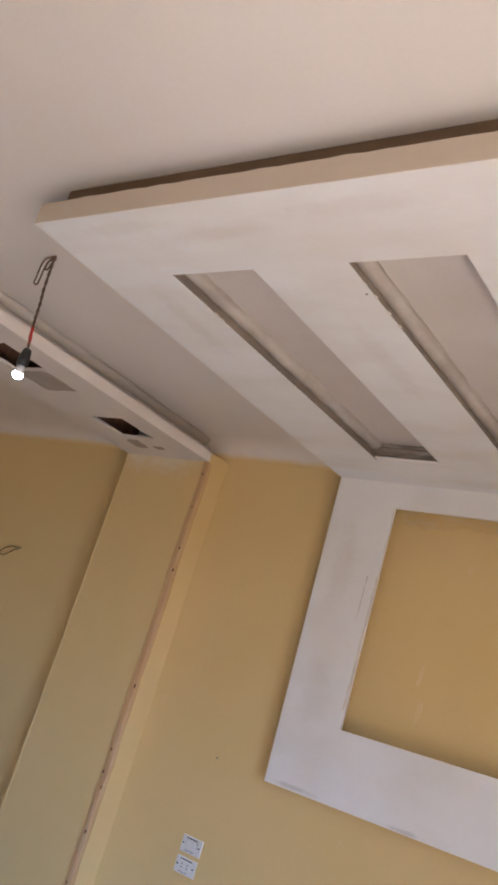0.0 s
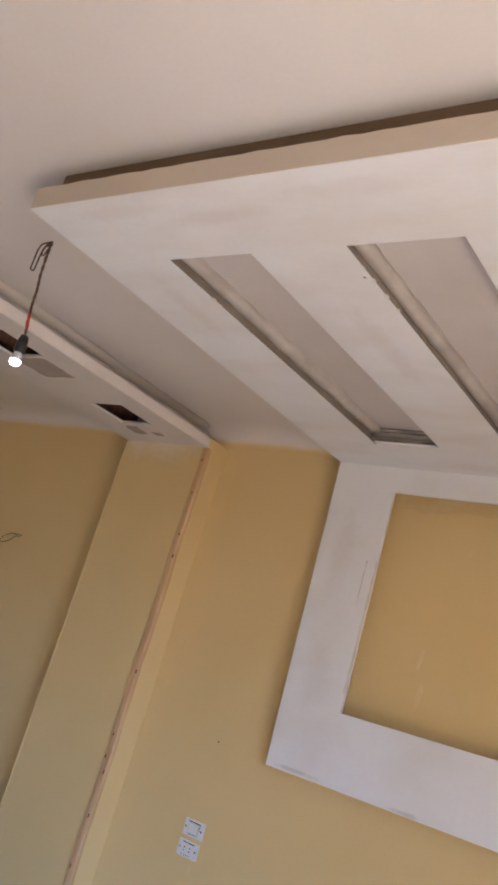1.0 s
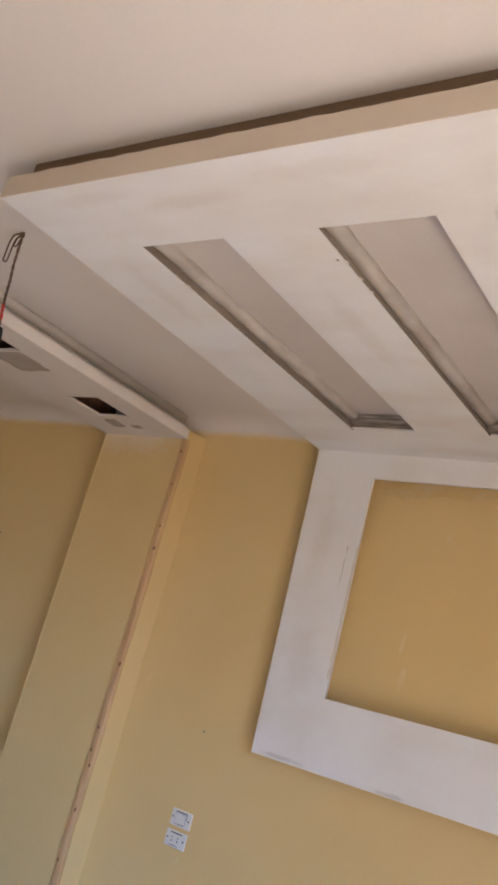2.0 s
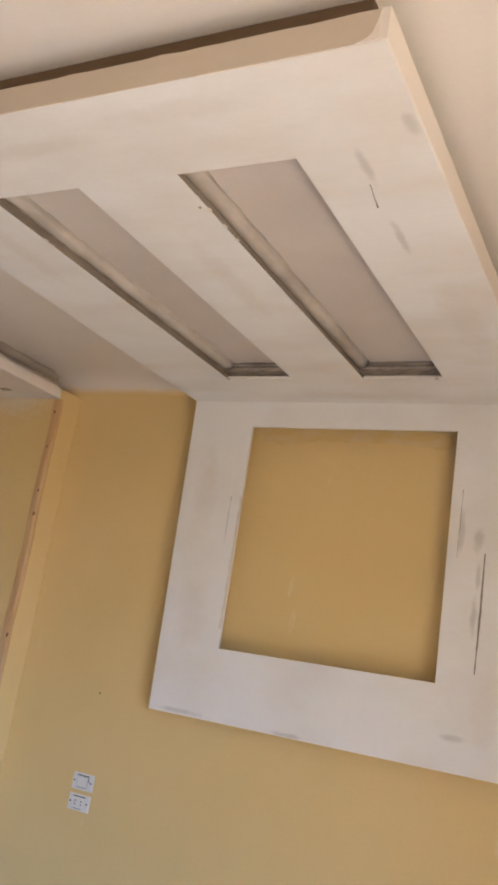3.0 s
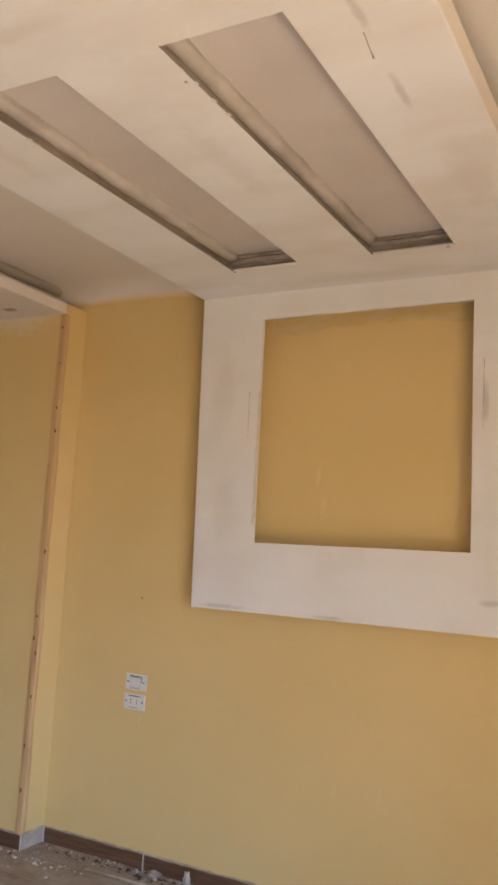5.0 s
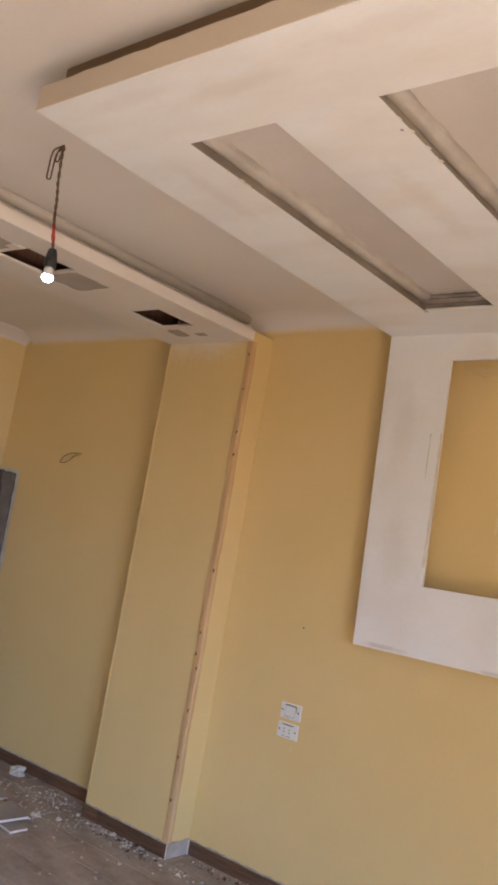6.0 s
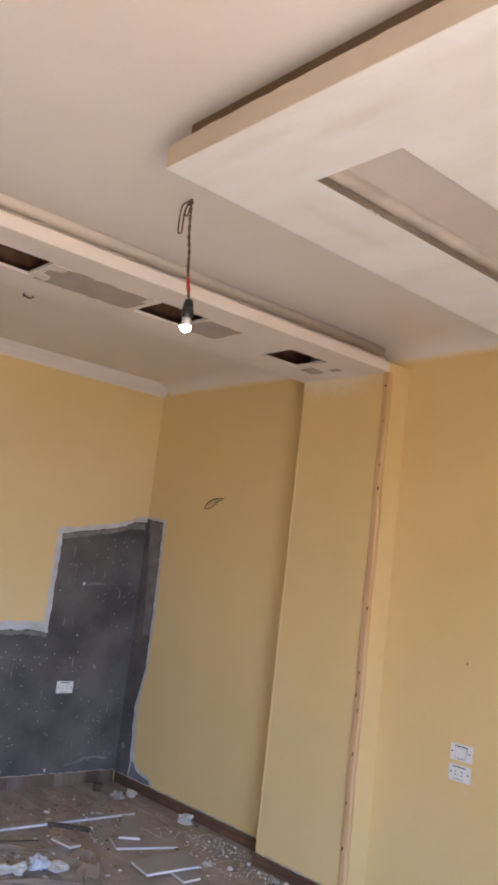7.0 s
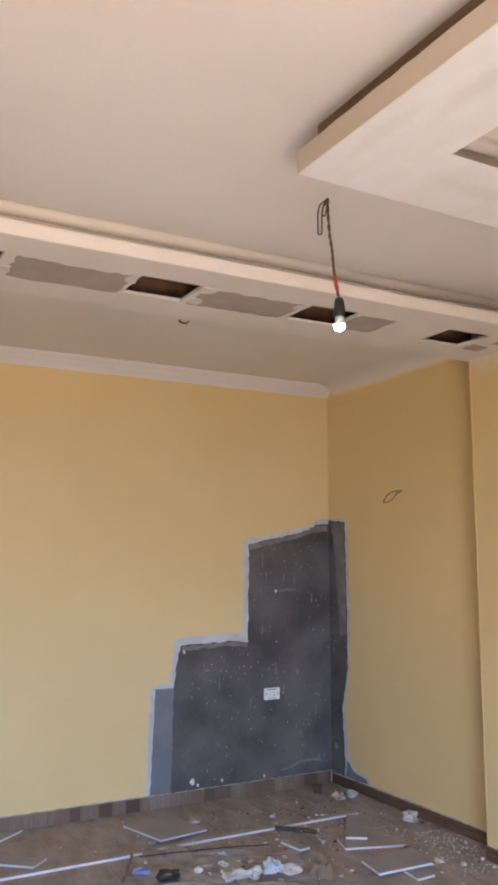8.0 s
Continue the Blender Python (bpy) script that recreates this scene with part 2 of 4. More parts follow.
wire_mat = material("brown_wire", (0.13, 0.075, 0.045), 0.5, (0.075, 0.045, 0.03), 60, 0.8, 200, 0.1, 0.0)
cavity = material("raw_brown_board", (0.24, 0.135, 0.095), 0.5, (0.15, 0.08, 0.055), 5, 0.8, 60, 0.15, 0.1, (1, 5, 1))
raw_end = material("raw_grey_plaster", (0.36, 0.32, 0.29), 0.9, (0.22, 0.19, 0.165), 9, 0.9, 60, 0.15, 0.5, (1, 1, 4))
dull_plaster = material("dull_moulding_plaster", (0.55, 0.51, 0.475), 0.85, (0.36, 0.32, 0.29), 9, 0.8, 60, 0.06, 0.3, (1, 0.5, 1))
# slot top and side colours, set darker to carry the recess's shade
slot_shade_paint = material("shaded_slot_paint", (0.66, 0.605, 0.565), 0.85, (0.57, 0.51, 0.465), 2.2, 0.7, 70, 0.04, 0.15)
slot_side_shade = material("shaded_slot_plaster", (0.30, 0.255, 0.22), 0.9, (0.18, 0.15, 0.128), 9, 0.8, 60, 0.15, 0.5, (1, 0.4, 1))
# brown chosen to warm the light bounced inside the gap
gap_tint_brown = material("brown_gap_tint", (0.26, 0.175, 0.115), 0.85, (0.19, 0.125, 0.08), 6, 0.7, 60, 0.1, 0.2)
# deep brown that stands in for shade above the hung panel
gap_shade_brown = material("dark_gap_shade", (0.19, 0.128, 0.085), 0.9, (0.13, 0.086, 0.056), 5, 0.7, 60, 0.12, 0.2, (0.4, 1, 1))
cardboard = material("brown_cardboard", (0.27, 0.185, 0.125), 0.85, (0.20, 0.13, 0.085), 5, 0.7, 60, 0.08, 0.15)
bag_mat = material("pale_plastic_bag", (0.55, 0.55, 0.57), 0.4, (0.38, 0.39, 0.43), 18, 0.8, 90, 0.05, 0.2)
blue_scrap = material("blue_plastic_scrap", (0.12, 0.13, 0.33), 0.5, (0.30, 0.31, 0.45), 20, 0.8, 90, 0.05, 0.1)
ground_mat = material("sandy_ground", (0.42, 0.34, 0.25), 0.9, (0.33, 0.26, 0.19), 0.6, 0.8, 12, 0.1, 0.3)
bulb_glow = bpy.data.materials.new("lit_bulb")
bulb_glow.use_nodes = True
bulb_glow.node_tree.nodes["Principled BSDF"].inputs["Emission Color"].default_value = (0.60, 0.82, 1.0, 1)
bulb_glow.node_tree.nodes["Principled BSDF"].inputs["Emission Strength"].default_value = 6.0


# ---- mesh helpers ----
def box(bm, x0, y0, z0, x1, y1, z1):
    vs = [bm.verts.new((x, y, z)) for x in (x0, x1) for y in (y0, y1) for z in (z0, z1)]
    for a, b, c, d in ((0, 1, 3, 2), (4, 6, 7, 5), (0, 4, 5, 1), (2, 3, 7, 6), (0, 2, 6, 4), (1, 5, 7, 3)):
        bm.faces.new((vs[a], vs[b], vs[c], vs[d]))
    return bm


def block(x0, y0, z0, x1, y1, z1, bevel=0.0):
    bm = box(bmesh.new(), x0, y0, z0, x1, y1, z1)
    if bevel:
        bmesh.ops.bevel(bm, geom=bm.edges[:], offset=bevel, segments=2, affect="EDGES", profile=0.5)
    return bm


def slab(us, vs, w0, w1, gaps, place):
    """A slab cut into cells at us and vs, without the cells in gaps; place turns (u, v, w) into a point."""
    bm = bmesh.new()
    made = {}

    def vert(i, j, k):
        if (i, j, k) not in made:
            made[i, j, k] = bm.verts.new(place(us[i], vs[j], (w0, w1)[k]))
        return made[i, j, k]

    def solid(i, j):
        return 0 <= i < len(us) - 1 and 0 <= j < len(vs) - 1 and (i, j) not in gaps
    for i in range(len(us) - 1):
        for j in range(len(vs) - 1):
            if not solid(i, j):
                continue
            for k in (0, 1):
                bm.faces.new([vert(i, j, k), vert(i + 1, j, k), vert(i + 1, j + 1, k), vert(i, j + 1, k)])
            for di, dj, a, b in ((-1, 0, (0, 0), (0, 1)), (1, 0, (1, 0), (1, 1)), (0, -1, (0, 0), (1, 0)), (0, 1, (0, 1), (1, 1))):
                if not solid(i + di, j + dj):
                    p, q = (i + a[0], j + a[1]), (i + b[0], j + b[1])
                    bm.faces.new([vert(*p, 0), vert(*q, 0), vert(*q, 1), vert(*p, 1)])
    bmesh.ops.recalc_face_normals(bm, faces=bm.faces[:])
    return bm


def ragged(points, place, thick, jag=0.006, step=0.03, seed=1):
    """A thin patch with an uneven outline; place turns (u, v, w) into a point, w is its height off the surface."""
    rng = random.Random(seed)
    line = []
    for (ax, ay), (bx, by) in zip(points, points[1:] + points[:1]):
        n = max(1, int(math.hypot(bx - ax, by - ay) / step))
        for i in range(n):
            line.append((ax + (bx - ax) * i / n + rng.uniform(-jag, jag), ay + (by - ay) * i / n + rng.uniform(-jag, jag)))
    bm = bmesh.new()
    low = [bm.verts.new(place(u, v, -0.001)) for u, v in line]
    top = [bm.verts.new(place(u, v, thick)) for u, v in line]
    bm.faces.new(top)
    for i in range(len(line)):
        j = (i + 1) % len(line)
        bm.faces.new((low[i], low[j], top[j], top[i]))
    bmesh.ops.recalc_face_normals(bm, faces=bm.faces[:])
    return bm


def oval(x, z, w, h, n=14, lean=0.0):
    """The outline of a dab: a leaning oval."""
    return [(x + w * math.cos(k * math.tau / n) + lean * h * math.sin(k * math.tau / n), z + h * math.sin(k * math.tau / n)) for k in range(n)]


def sweep(profile, start, end, out):
    """A moulding: profile of (out, up) points drawn from start to end; out is the direction away from the wall."""
    bm = bmesh.new()
    a, b, o = Vector(start), Vector(end), Vector(out)
    rows = [[bm.verts.new(p + o * u + Vector((0, 0, v))) for u, v in profile] for p in (a, b)]
    n = len(profile)
    for i in range(n):
        j = (i + 1) % n
        bm.faces.new((rows[0][i], rows[0][j], rows[1][j], rows[1][i]))
    bm.faces.new(rows[0])
    bm.faces.new(rows[1])
    bmesh.ops.recalc_face_normals(bm, faces=bm.faces[:])
    return bm


def wavy_sweep(profile, start, end, out, jag, seed, step=0.04):
    """A moulding drawn by hand: the same profile, swaying a little on its way."""
    rng = random.Random(seed)
    bm = bmesh.new()
    a, b, o = Vector(start), Vector(end), Vector(out)
    n = max(2, int((b - a).length / step))
    rows = []
    for i in range(n + 1):
        p, k = a.lerp(b, i / n), 1 + rng.uniform(-1, 1) * jag * 18
        rows.append([bm.verts.new(p + o * (u * k + (rng.uniform(-jag, jag) if u > 0.001 else 0)) + Vector((0, 0, v * k))) for u, v in profile])
    m = len(profile)
    for c, d in zip(rows, rows[1:]):
        for i in range(m):
            j = (i + 1) % m
            bm.faces.new((c[i], c[j], d[j], d[i]))
    bm.faces.new(rows[0])
    bm.faces.new(rows[-1])
    bmesh.ops.recalc_face_normals(bm, faces=bm.faces[:])
    return bm


def streaked(x0, x1, y, z0, z1, seed):
    """A rough upright face trowelled in level ridges."""
    rng = random.Random(seed)
    n, m = 26, 9
    bm = bmesh.new()
    grid = []
    for j in range(m + 1):
        ridge = rng.uniform(-0.008, 0.006)
        grid.append([bm.verts.new((x0 + (x1 - x0) * i / n, y + ridge + rng.uniform(-0.0025, 0.0025), z0 + (z1 - z0) * j / m)) for i in range(n + 1)])
    back = [[bm.verts.new((x, y + 0.03, z)) for x in (x0, x1)] for z in (z0, z1)]
    for j in range(m):
        for i in range(n):
            bm.faces.new((grid[j][i], grid[j][i + 1], grid[j + 1][i + 1], grid[j + 1][i]))
    bm.faces.new(grid[0] + [back[0][1], back[0][0]])
    bm.faces.new(grid[m] + [back[1][1], back[1][0]])
    bmesh.ops.recalc_face_normals(bm, faces=bm.faces[:])
    return bm


def rough_board(x0, y0, z0, x1, y1, z1, axis, jag, seed, step=0.05):
    """A board along x (axis 0) or y (axis 1) whose long edges wander by hand."""
    rng = random.Random(seed)
    lo, hi = ((x0, x1), (y0, y1))[axis]
    n = max(2, int((hi - lo) / step))
    a0, a1 = ((y0, y1), (x0, x1))[axis]
    bm = bmesh.new()
    rows = []
    for i in range(n + 1):
        t = lo + (hi - lo) * i / n
        j = [rng.uniform(-jag, jag) for _ in range(4)]
        sec = [(a0 + j[0] * 0.4, z0 + abs(j[1]) * 0.5), (a1, z0), (a1, z1 + j[2]), (a0 + j[0] * 0.4, z1 + j[2] + j[3] * 0.4)]
        rows.append([bm.verts.new((t, u, z) if axis == 0 else (u, t, z)) for u, z in sec])
    for c, d in zip(rows, rows[1:]):
        for i in range(4):
            q = (i + 1) % 4
            bm.faces.new((c[i], c[q], d[q], d[i]))
    bm.faces.new(rows[0])
    bm.faces.new(rows[-1])
    bmesh.ops.recalc_face_normals(bm, faces=bm.faces[:])
    return bm


def tube(points, r, sides=8, bm=None):
    bm = bm or bmesh.new()
    pts = [Vector(p) for p in points]
    rings = []
    for i, p in enumerate(pts):
        d = (pts[min(i + 1, len(pts) - 1)] - pts[max(i - 1, 0)]).normalized()
        e = d.cross(Vector((0.31, 0.87, 0.38))).normalized()
        f = d.cross(e)
        rings.append([bm.verts.new(p + (e * math.cos(k * math.tau / sides) + f * math.sin(k * math.tau / sides)) * r) for k in range(sides)])
    for a, b in zip(rings, rings[1:]):
        for k in range(sides):
            q = (k + 1) % sides
            bm.faces.new((a[k], a[q], b[q], b[k]))
    bm.faces.new(rings[0])
    bm.faces.new(rings[-1])
    bmesh.ops.recalc_face_normals(bm, faces=bm.faces[:])
    return bm


def along(points, n):
    out = []
    for i in range(n + 1):
        f = i / n * (len(points) - 1)
        k = min(int(f), len(points) - 2)
        out.append(Vector(points[k]).lerp(Vector(points[k + 1]), f - k))
    return out


def lathe(profile, centre, sides=20):
    """Turns (radius, height) points round the upright through centre."""
    bm = bmesh.new()
    rings = [[bm.verts.new((centre[0] + r * math.cos(k * math.tau / sides), centre[1] + r * math.sin(k * math.tau / sides), centre[2] + z)) for k in range(sides)] for r, z in profile]
    for a, b in zip(rings, rings[1:]):
        for k in range(sides):
            q = (k + 1) % sides
            bm.faces.new((a[k], a[q], b[q], b[k]))
    bm.faces.new(rings[0])
    bm.faces.new(rings[-1])
    bmesh.ops.recalc_face_normals(bm, faces=bm.faces[:])
    return bm


def lump(centre, size, seed, detail=2, flat=0.0):
    """A broken piece of odd shape; size is its half extent along x, y and z."""
    rng = random.Random(seed)
    bm = bmesh.new()
    bmesh.ops.create_icosphere(bm, subdivisions=detail, radius=1)
    shift = Vector((rng.uniform(0, 50), rng.uniform(0, 50), rng.uniform(0, 50)))
    for v in bm.verts:
        k = 0.75 + 0.55 * noise.noise(v.co * 1.3 + shift)
        z = max(v.co.z * k, -0.55) if flat else v.co.z * k
        v.co = Vector((centre[0] + v.co.x * k * size[0], centre[1] + v.co.y * k * size[1], centre[2] + z * size[2]))
    return bm


def mesh_object(name, bm, mat, smooth=False):
    me = bpy.data.meshes.new(name)
    bm.to_mesh(me)
    bm.free()
    me.materials.append(mat)
    if smooth:
        for p in me.polygons:
            p.use_smooth = True
    return new(name, me)


def part(name, bm, mat, parent, label="", smooth=False):
    ob = mesh_object(name, bm, mat, smooth)
    ob.parent = parent
    return tagged(ob, label)


def thing(name, at, label, category, group="", kind=""):
    """An Empty at the base of a thing; its parts are drawn in world places and keep them."""
    ob = new(name)
    ob.location = at
    ob.empty_display_size = 0.05
    return tagged(ob, label, category, group, kind)


def under(parent, ob):
    """Hangs ob under parent without moving it."""
    ob.parent = parent
    ob.matrix_parent_inverse = Matrix.Translation(parent.location).inverted()
    return ob


def piece(name, bm, mat, parent, label="", smooth=False):
    return under(parent, tagged(mesh_object(name, bm, mat, smooth), label))


def structure(name, bm, mat, label, category):
    return tagged(mesh_object(name, bm, mat), label, category, kind="structure")


ON_A = lambda u, v, w: (u, YW - w, v)          # on the long wall
ON_B = lambda u, v, w: (XB + w, u, v)          # on the end wall
ON_FRAME = lambda u, v, w: (u, -w, v)          # on the front of the wall frame
ZP, ZB = 2.75, 2.737                           # undersides of the hung panel and of the beam

# ---- the room ----
floor = structure("floor", block(XB - 0.2, YBACK - 0.2, -0.15, XR + 0.2, YW + 0.2, -0.0016), grout, "dusty wood-look tiled floor strewn with building rubble", "floor")
wall_north = structure("wall_north", block(XB, YW, 0, XR, YW + 0.18, ZC), wall_paint, "long yellow painted wall with a few white plaster dabs", "wall")
wall_west = structure("wall_west", block(XB - 0.18, YBACK, 0, XB, YW + 0.18, ZC), wall_paint, "yellow painted end wall with a bare cement corner", "wall")
wall_south = structure("wall_south", block(XB - 0.18, YBACK - 0.18, 0, XR + 0.18, YBACK, ZC), wall_paint, "plain yellow painted wall", "wall")
wall_east = structure("wall_east", slab([YBACK, DOOR_Y0, DOOR_Y1, YW + 0.18], [0, DOOR_Z, ZC], XR, XR + 0.18, {(1, 0)}, lambda u, v, w: (w, u, v)), wall_paint,
                      "yellow painted wall with a wide balcony opening", "wall")
ceiling = structure("ceiling", block(XB - 0.18, YBACK - 0.18, ZC, XR + 0.18, YW + 0.18, ZC + 0.15), ceiling_paint, "matt off-white plastered ceiling", "ceiling")
ground = structure("ground", block(-80, -80, -0.5, 80, 80, -0.16), ground_mat, "sandy sunlit ground outside the opening", "ground")

# cornices: two steps and a hollow on the end wall, a plain hollow on the long wall
STEPPED = [(0, -0.085), (0.006, -0.085), (0.011, -0.076), (0.030, -0.056), (0.036, -0.053), (0.062, -0.027), (0.068, -0.025), (0.088, -0.007), (0.092, 0), (0, 0)]
HOLLOW = [(0, -0.092), (0.004, -0.092)] + [(0.150 - 0.146 * math.cos(a), -0.090 + 0.088 * math.sin(a)) for a in [radians(d) for d in range(4, 88, 7)]] + [(0.152, 0), (0, 0)]
structure("cornice_west", sweep(STEPPED, (XB, YBACK, ZC), (XB, YW, ZC), (1, 0, 0)), ceiling_paint, "off-white stepped plaster cornice along the end wall", "cornice")
structure("cornice_north_alcove", sweep(HOLLOW, (XB + 0.08, YW, ZC), (-1.52, YW, ZC), (0, -1, 0)), cove_paint, "smooth off-white plaster cornice", "cornice")
structure("cornice_north_middle", sweep(HOLLOW, (-1.030, YW, ZC), (0.0, YW, ZC), (0, -1, 0)), cove_paint, "smooth off-white plaster cornice", "cornice")
structure("cornice_north_far", sweep(STEPPED, (1.62, YW, ZC), (XR, YW, ZC), (0, -1, 0)), trim_paint, "off-white stepped plaster cornice", "cornice")

# pillar on the long wall, under the beam
PX0, PX1, PY = -1.522, -0.876, -0.048
pillar = structure("pillar", block(PX0, PY, 0, PX1, YW, 2.795, 0.003), pillar_paint, "flat yellow painted pillar with a white smear at its head", "pillar")
structure("pillar_head", block(PX0 + 0.004, PY + 0.004, 2.795, -1.030, YW, ZC), ceiling_paint, "off-white plastered block between pillar and ceiling", "pillar")
part("plaster_edge", block(PX0 - 0.001, PY - 0.0015, 0.085, PX0 + 0.010, PY + 0.006, 2.735, 0.001), pillar_paint, pillar, "thin plaster corner edge")

# ---- beam with light openings ----
HOLES = [(-0.615, -0.345), (-1.440, -1.165), (-2.262, -1.985), (-3.085, -2.810), (-3.91, -3.635), (-4.735, -4.46)]
HX0, HX1 = -1.296, -1.055
cuts = sorted([PY - 0.001, YBACK] + [y for h in HOLES for y in h])
gaps = {(1, cuts.index(h[0])) for h in HOLES}
beam = thing("ceiling_beam", (-1.2, -3, ZB), "long off-white boxed gypsum beam under the ceiling with square lamp openings cut in it", "beam", kind="structure")
piece("bottom_board", slab([-1.52, HX0, HX1, -0.876], cuts, ZB, ZB + 0.014, gaps, lambda u, v, w: (u, v, w)), lip_paint, beam)
piece("side_lip", block(-0.888, YBACK, ZB + 0.002, -0.874, PY - 0.003, 2.794, 0.002), lip_paint, beam, "narrow pale edge board")
piece("back_board", block(-1.52, YBACK, ZB + 0.014, -1.505, PY - 0.001, ZC), lip_paint, beam)
piece("inner_board", block(-1.043, YBACK, ZB + 0.014, -1.030, PY - 0.001, ZC), raw_end, beam, "raw grey inner board")
piece("inner_face", block(-1.029, YBACK, 2.797, -1.026, YW - 0.08, ZC), ceiling_paint, beam)
piece("inner_lining", block(-1.505, YBACK, ZC - 0.016, -1.043, PY - 0.001, ZC - 0.002), cavity, beam, "dark brown raw board seen through the openings")
piece("lining_back", block(-1.505, YBACK, ZB + 0.016, -1.495, PY - 0.001, ZC - 0.017), cavity, beam, "dark brown raw board")
ROUND = [(0, -0.040)] + [(0.004 + 0.030 * math.sin(a), -0.010 - 0.030 * math.cos(a)) for a in [radians(d) for d in range(0, 91, 9)]] + [(0.036, 0), (0, 0)]
piece("round_moulding", sweep(ROUND, (-1.026, YBACK, ZC - 0.001), (-1.026, YW - 0.08, ZC - 0.001), (1, 0, 0)), ceiling_paint, beam, "rounded plaster moulding", smooth=True)
UNDER_B = lambda u, v, w: (u, v, ZB - w)
for i, (x0, y0, x1, y1) in enumerate([(-1.32, -2.76, -1.075, -2.285), (-1.305, -1.955, -1.072, -1.475), (-1.30, -1.15, -1.078, -0.945), (-1.325, -0.30, -1.215, -0.185), (-1.17, -0.235, -1.09, -0.185),
                                      (-1.31, -3.58, -1.08, -3.12)]):
    piece("filler_patch", ragged([(x0, y0), (x1, y0), (x1, y1), (x0, y1)], UNDER_B, 0.0015, 0.010, 0.035, 20 + i), filler, beam, "unpainted grey-brown filler patch")
for i, (x0, y0, x1, y1) in enumerate([(-1.15, -2.31, -1.06, -2.265), (-1.13, -1.98, -1.065, -1.91), (-1.29, -1.97, -1.22, -1.90), (-1.13, -1.50, -1.07, -1.445), (-1.28, -2.80, -1.20, -2.75)]):
    piece("white_dab", ragged([(x0, y0), (x1, y0), (x1, y1), (x0, y1)], UNDER_B, 0.003, 0.012, 0.03, 40 + i), smear, beam, "white plaster dab beside an opening")

# ---- hung ceiling panel with two slots ----
PL, PR, PF, SKEW = -0.012, 1.606, -2.170, 0.028
S1, S2, SY0, SY1 = (0.305, 0.628), (0.948, 1.287), -1.850, -0.328
panel = thing("ceiling_panel", (0.8, -1.1, ZP), "white gypsum ceiling panel hung below the ceiling with two long slots", "ceiling panel")
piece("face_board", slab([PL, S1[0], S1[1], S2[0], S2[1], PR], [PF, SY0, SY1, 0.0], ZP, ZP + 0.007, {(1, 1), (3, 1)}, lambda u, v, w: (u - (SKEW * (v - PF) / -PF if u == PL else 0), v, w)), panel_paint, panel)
piece("front_lip", rough_board(PL - 0.002, PF - 0.002, ZP + 0.003, PR - 0.016, PF + 0.012, 2.824, 0, 0.0016, 81), raw_lip, panel, "beige front edge board")
bm = block(PL - 0.002, PF + 0.012, ZP + 0.003, PL + 0.012, 0.0, 2.824, 0.002)
for v in bm.verts:
    v.co.x -= SKEW * (v.co.y - PF) / -PF
piece("side_lip", bm, lip_paint, panel)
piece("side_lip", rough_board(PR - 0.0155, PF - 0.003, ZP + 0.003, PR + 0.002, 0.0, 2.824, 1, 0.0016, 82), ceiling_paint, panel, "bright side edge board")
# slot sides hold their shade in the colour of the rough plaster
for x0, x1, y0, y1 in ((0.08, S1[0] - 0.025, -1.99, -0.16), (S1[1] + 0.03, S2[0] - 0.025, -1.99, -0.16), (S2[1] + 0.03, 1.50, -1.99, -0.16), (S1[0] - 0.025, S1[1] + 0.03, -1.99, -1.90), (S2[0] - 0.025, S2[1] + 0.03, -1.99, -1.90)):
    piece("carcass", block(x0, y0, ZP + 0.007, x1, y1, ZC), slot_side_shade, panel, "rough inner side of a slot, grey-brown darkened for its shade")
# dark strip added in the gap to draw the shade over the panel
piece("recess_board", block(PL + 0.022, -2.116, ZP + 0.012, PR - 0.06, -1.992, ZC, 0.006), gap_shade_brown, panel, "dark brown strip standing in for the shade between panel and ceiling")
# sheet added on the panel's back to turn the gap's shade brown
piece("gap_tint_sheet", block(PL + 0.014, PF + 0.014, ZP + 0.008, PR - 0.016, -1.991, ZP + 0.011), gap_tint_brown, panel, "added brown sheet that tints the shade behind the front lip")
piece("slot_end", block(0.08, -0.159, ZP + 0.007, 1.50, -0.02, ZC), raw_end, panel, "rough grey unplastered end of the slots")
for k, (a, b) in enumerate((S1, S2)):
    piece("slot_top", block(a - 0.024, -1.899, ZP + 0.081, b + 0.029, -0.161, ZP + 0.093), slot_shade_paint, panel, "off-white board closing a slot, toned down for the recess shade")
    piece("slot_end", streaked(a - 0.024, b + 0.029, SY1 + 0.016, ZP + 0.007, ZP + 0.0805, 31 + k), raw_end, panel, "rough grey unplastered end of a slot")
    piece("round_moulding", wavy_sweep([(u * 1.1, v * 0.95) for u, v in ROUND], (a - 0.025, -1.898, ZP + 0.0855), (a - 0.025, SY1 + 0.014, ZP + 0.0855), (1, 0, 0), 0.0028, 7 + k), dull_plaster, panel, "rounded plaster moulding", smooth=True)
    # only the left cut edge takes the shade colour of the slot side
    piece("slot_lip", block(a - 0.004, SY0 - 0.004, ZP + 0.0015, a + 0.003, SY1 + 0.004, ZP + 0.010, 0.001), slot_side_shade, panel, "thin raw cut edge of the board, darkened as in shade")
    piece("slot_lip", block(b - 0.003, SY0 - 0.004, ZP + 0.0005, b + 0.004, SY1 + 0.004, ZP + 0.010, 0.001), panel_paint, panel)
    piece("slot_lip", block(a + 0.0045, SY0 - 0.004, ZP + 0.0005, b - 0.0045, SY0 + 0.003, ZP + 0.010, 0.001), panel_paint, panel)
    piece("slot_lip", block(a + 0.0045, SY1 - 0.003, ZP + 0.0005, b - 0.0045, SY1 + 0.004, ZP + 0.010, 0.001), panel_paint, panel)
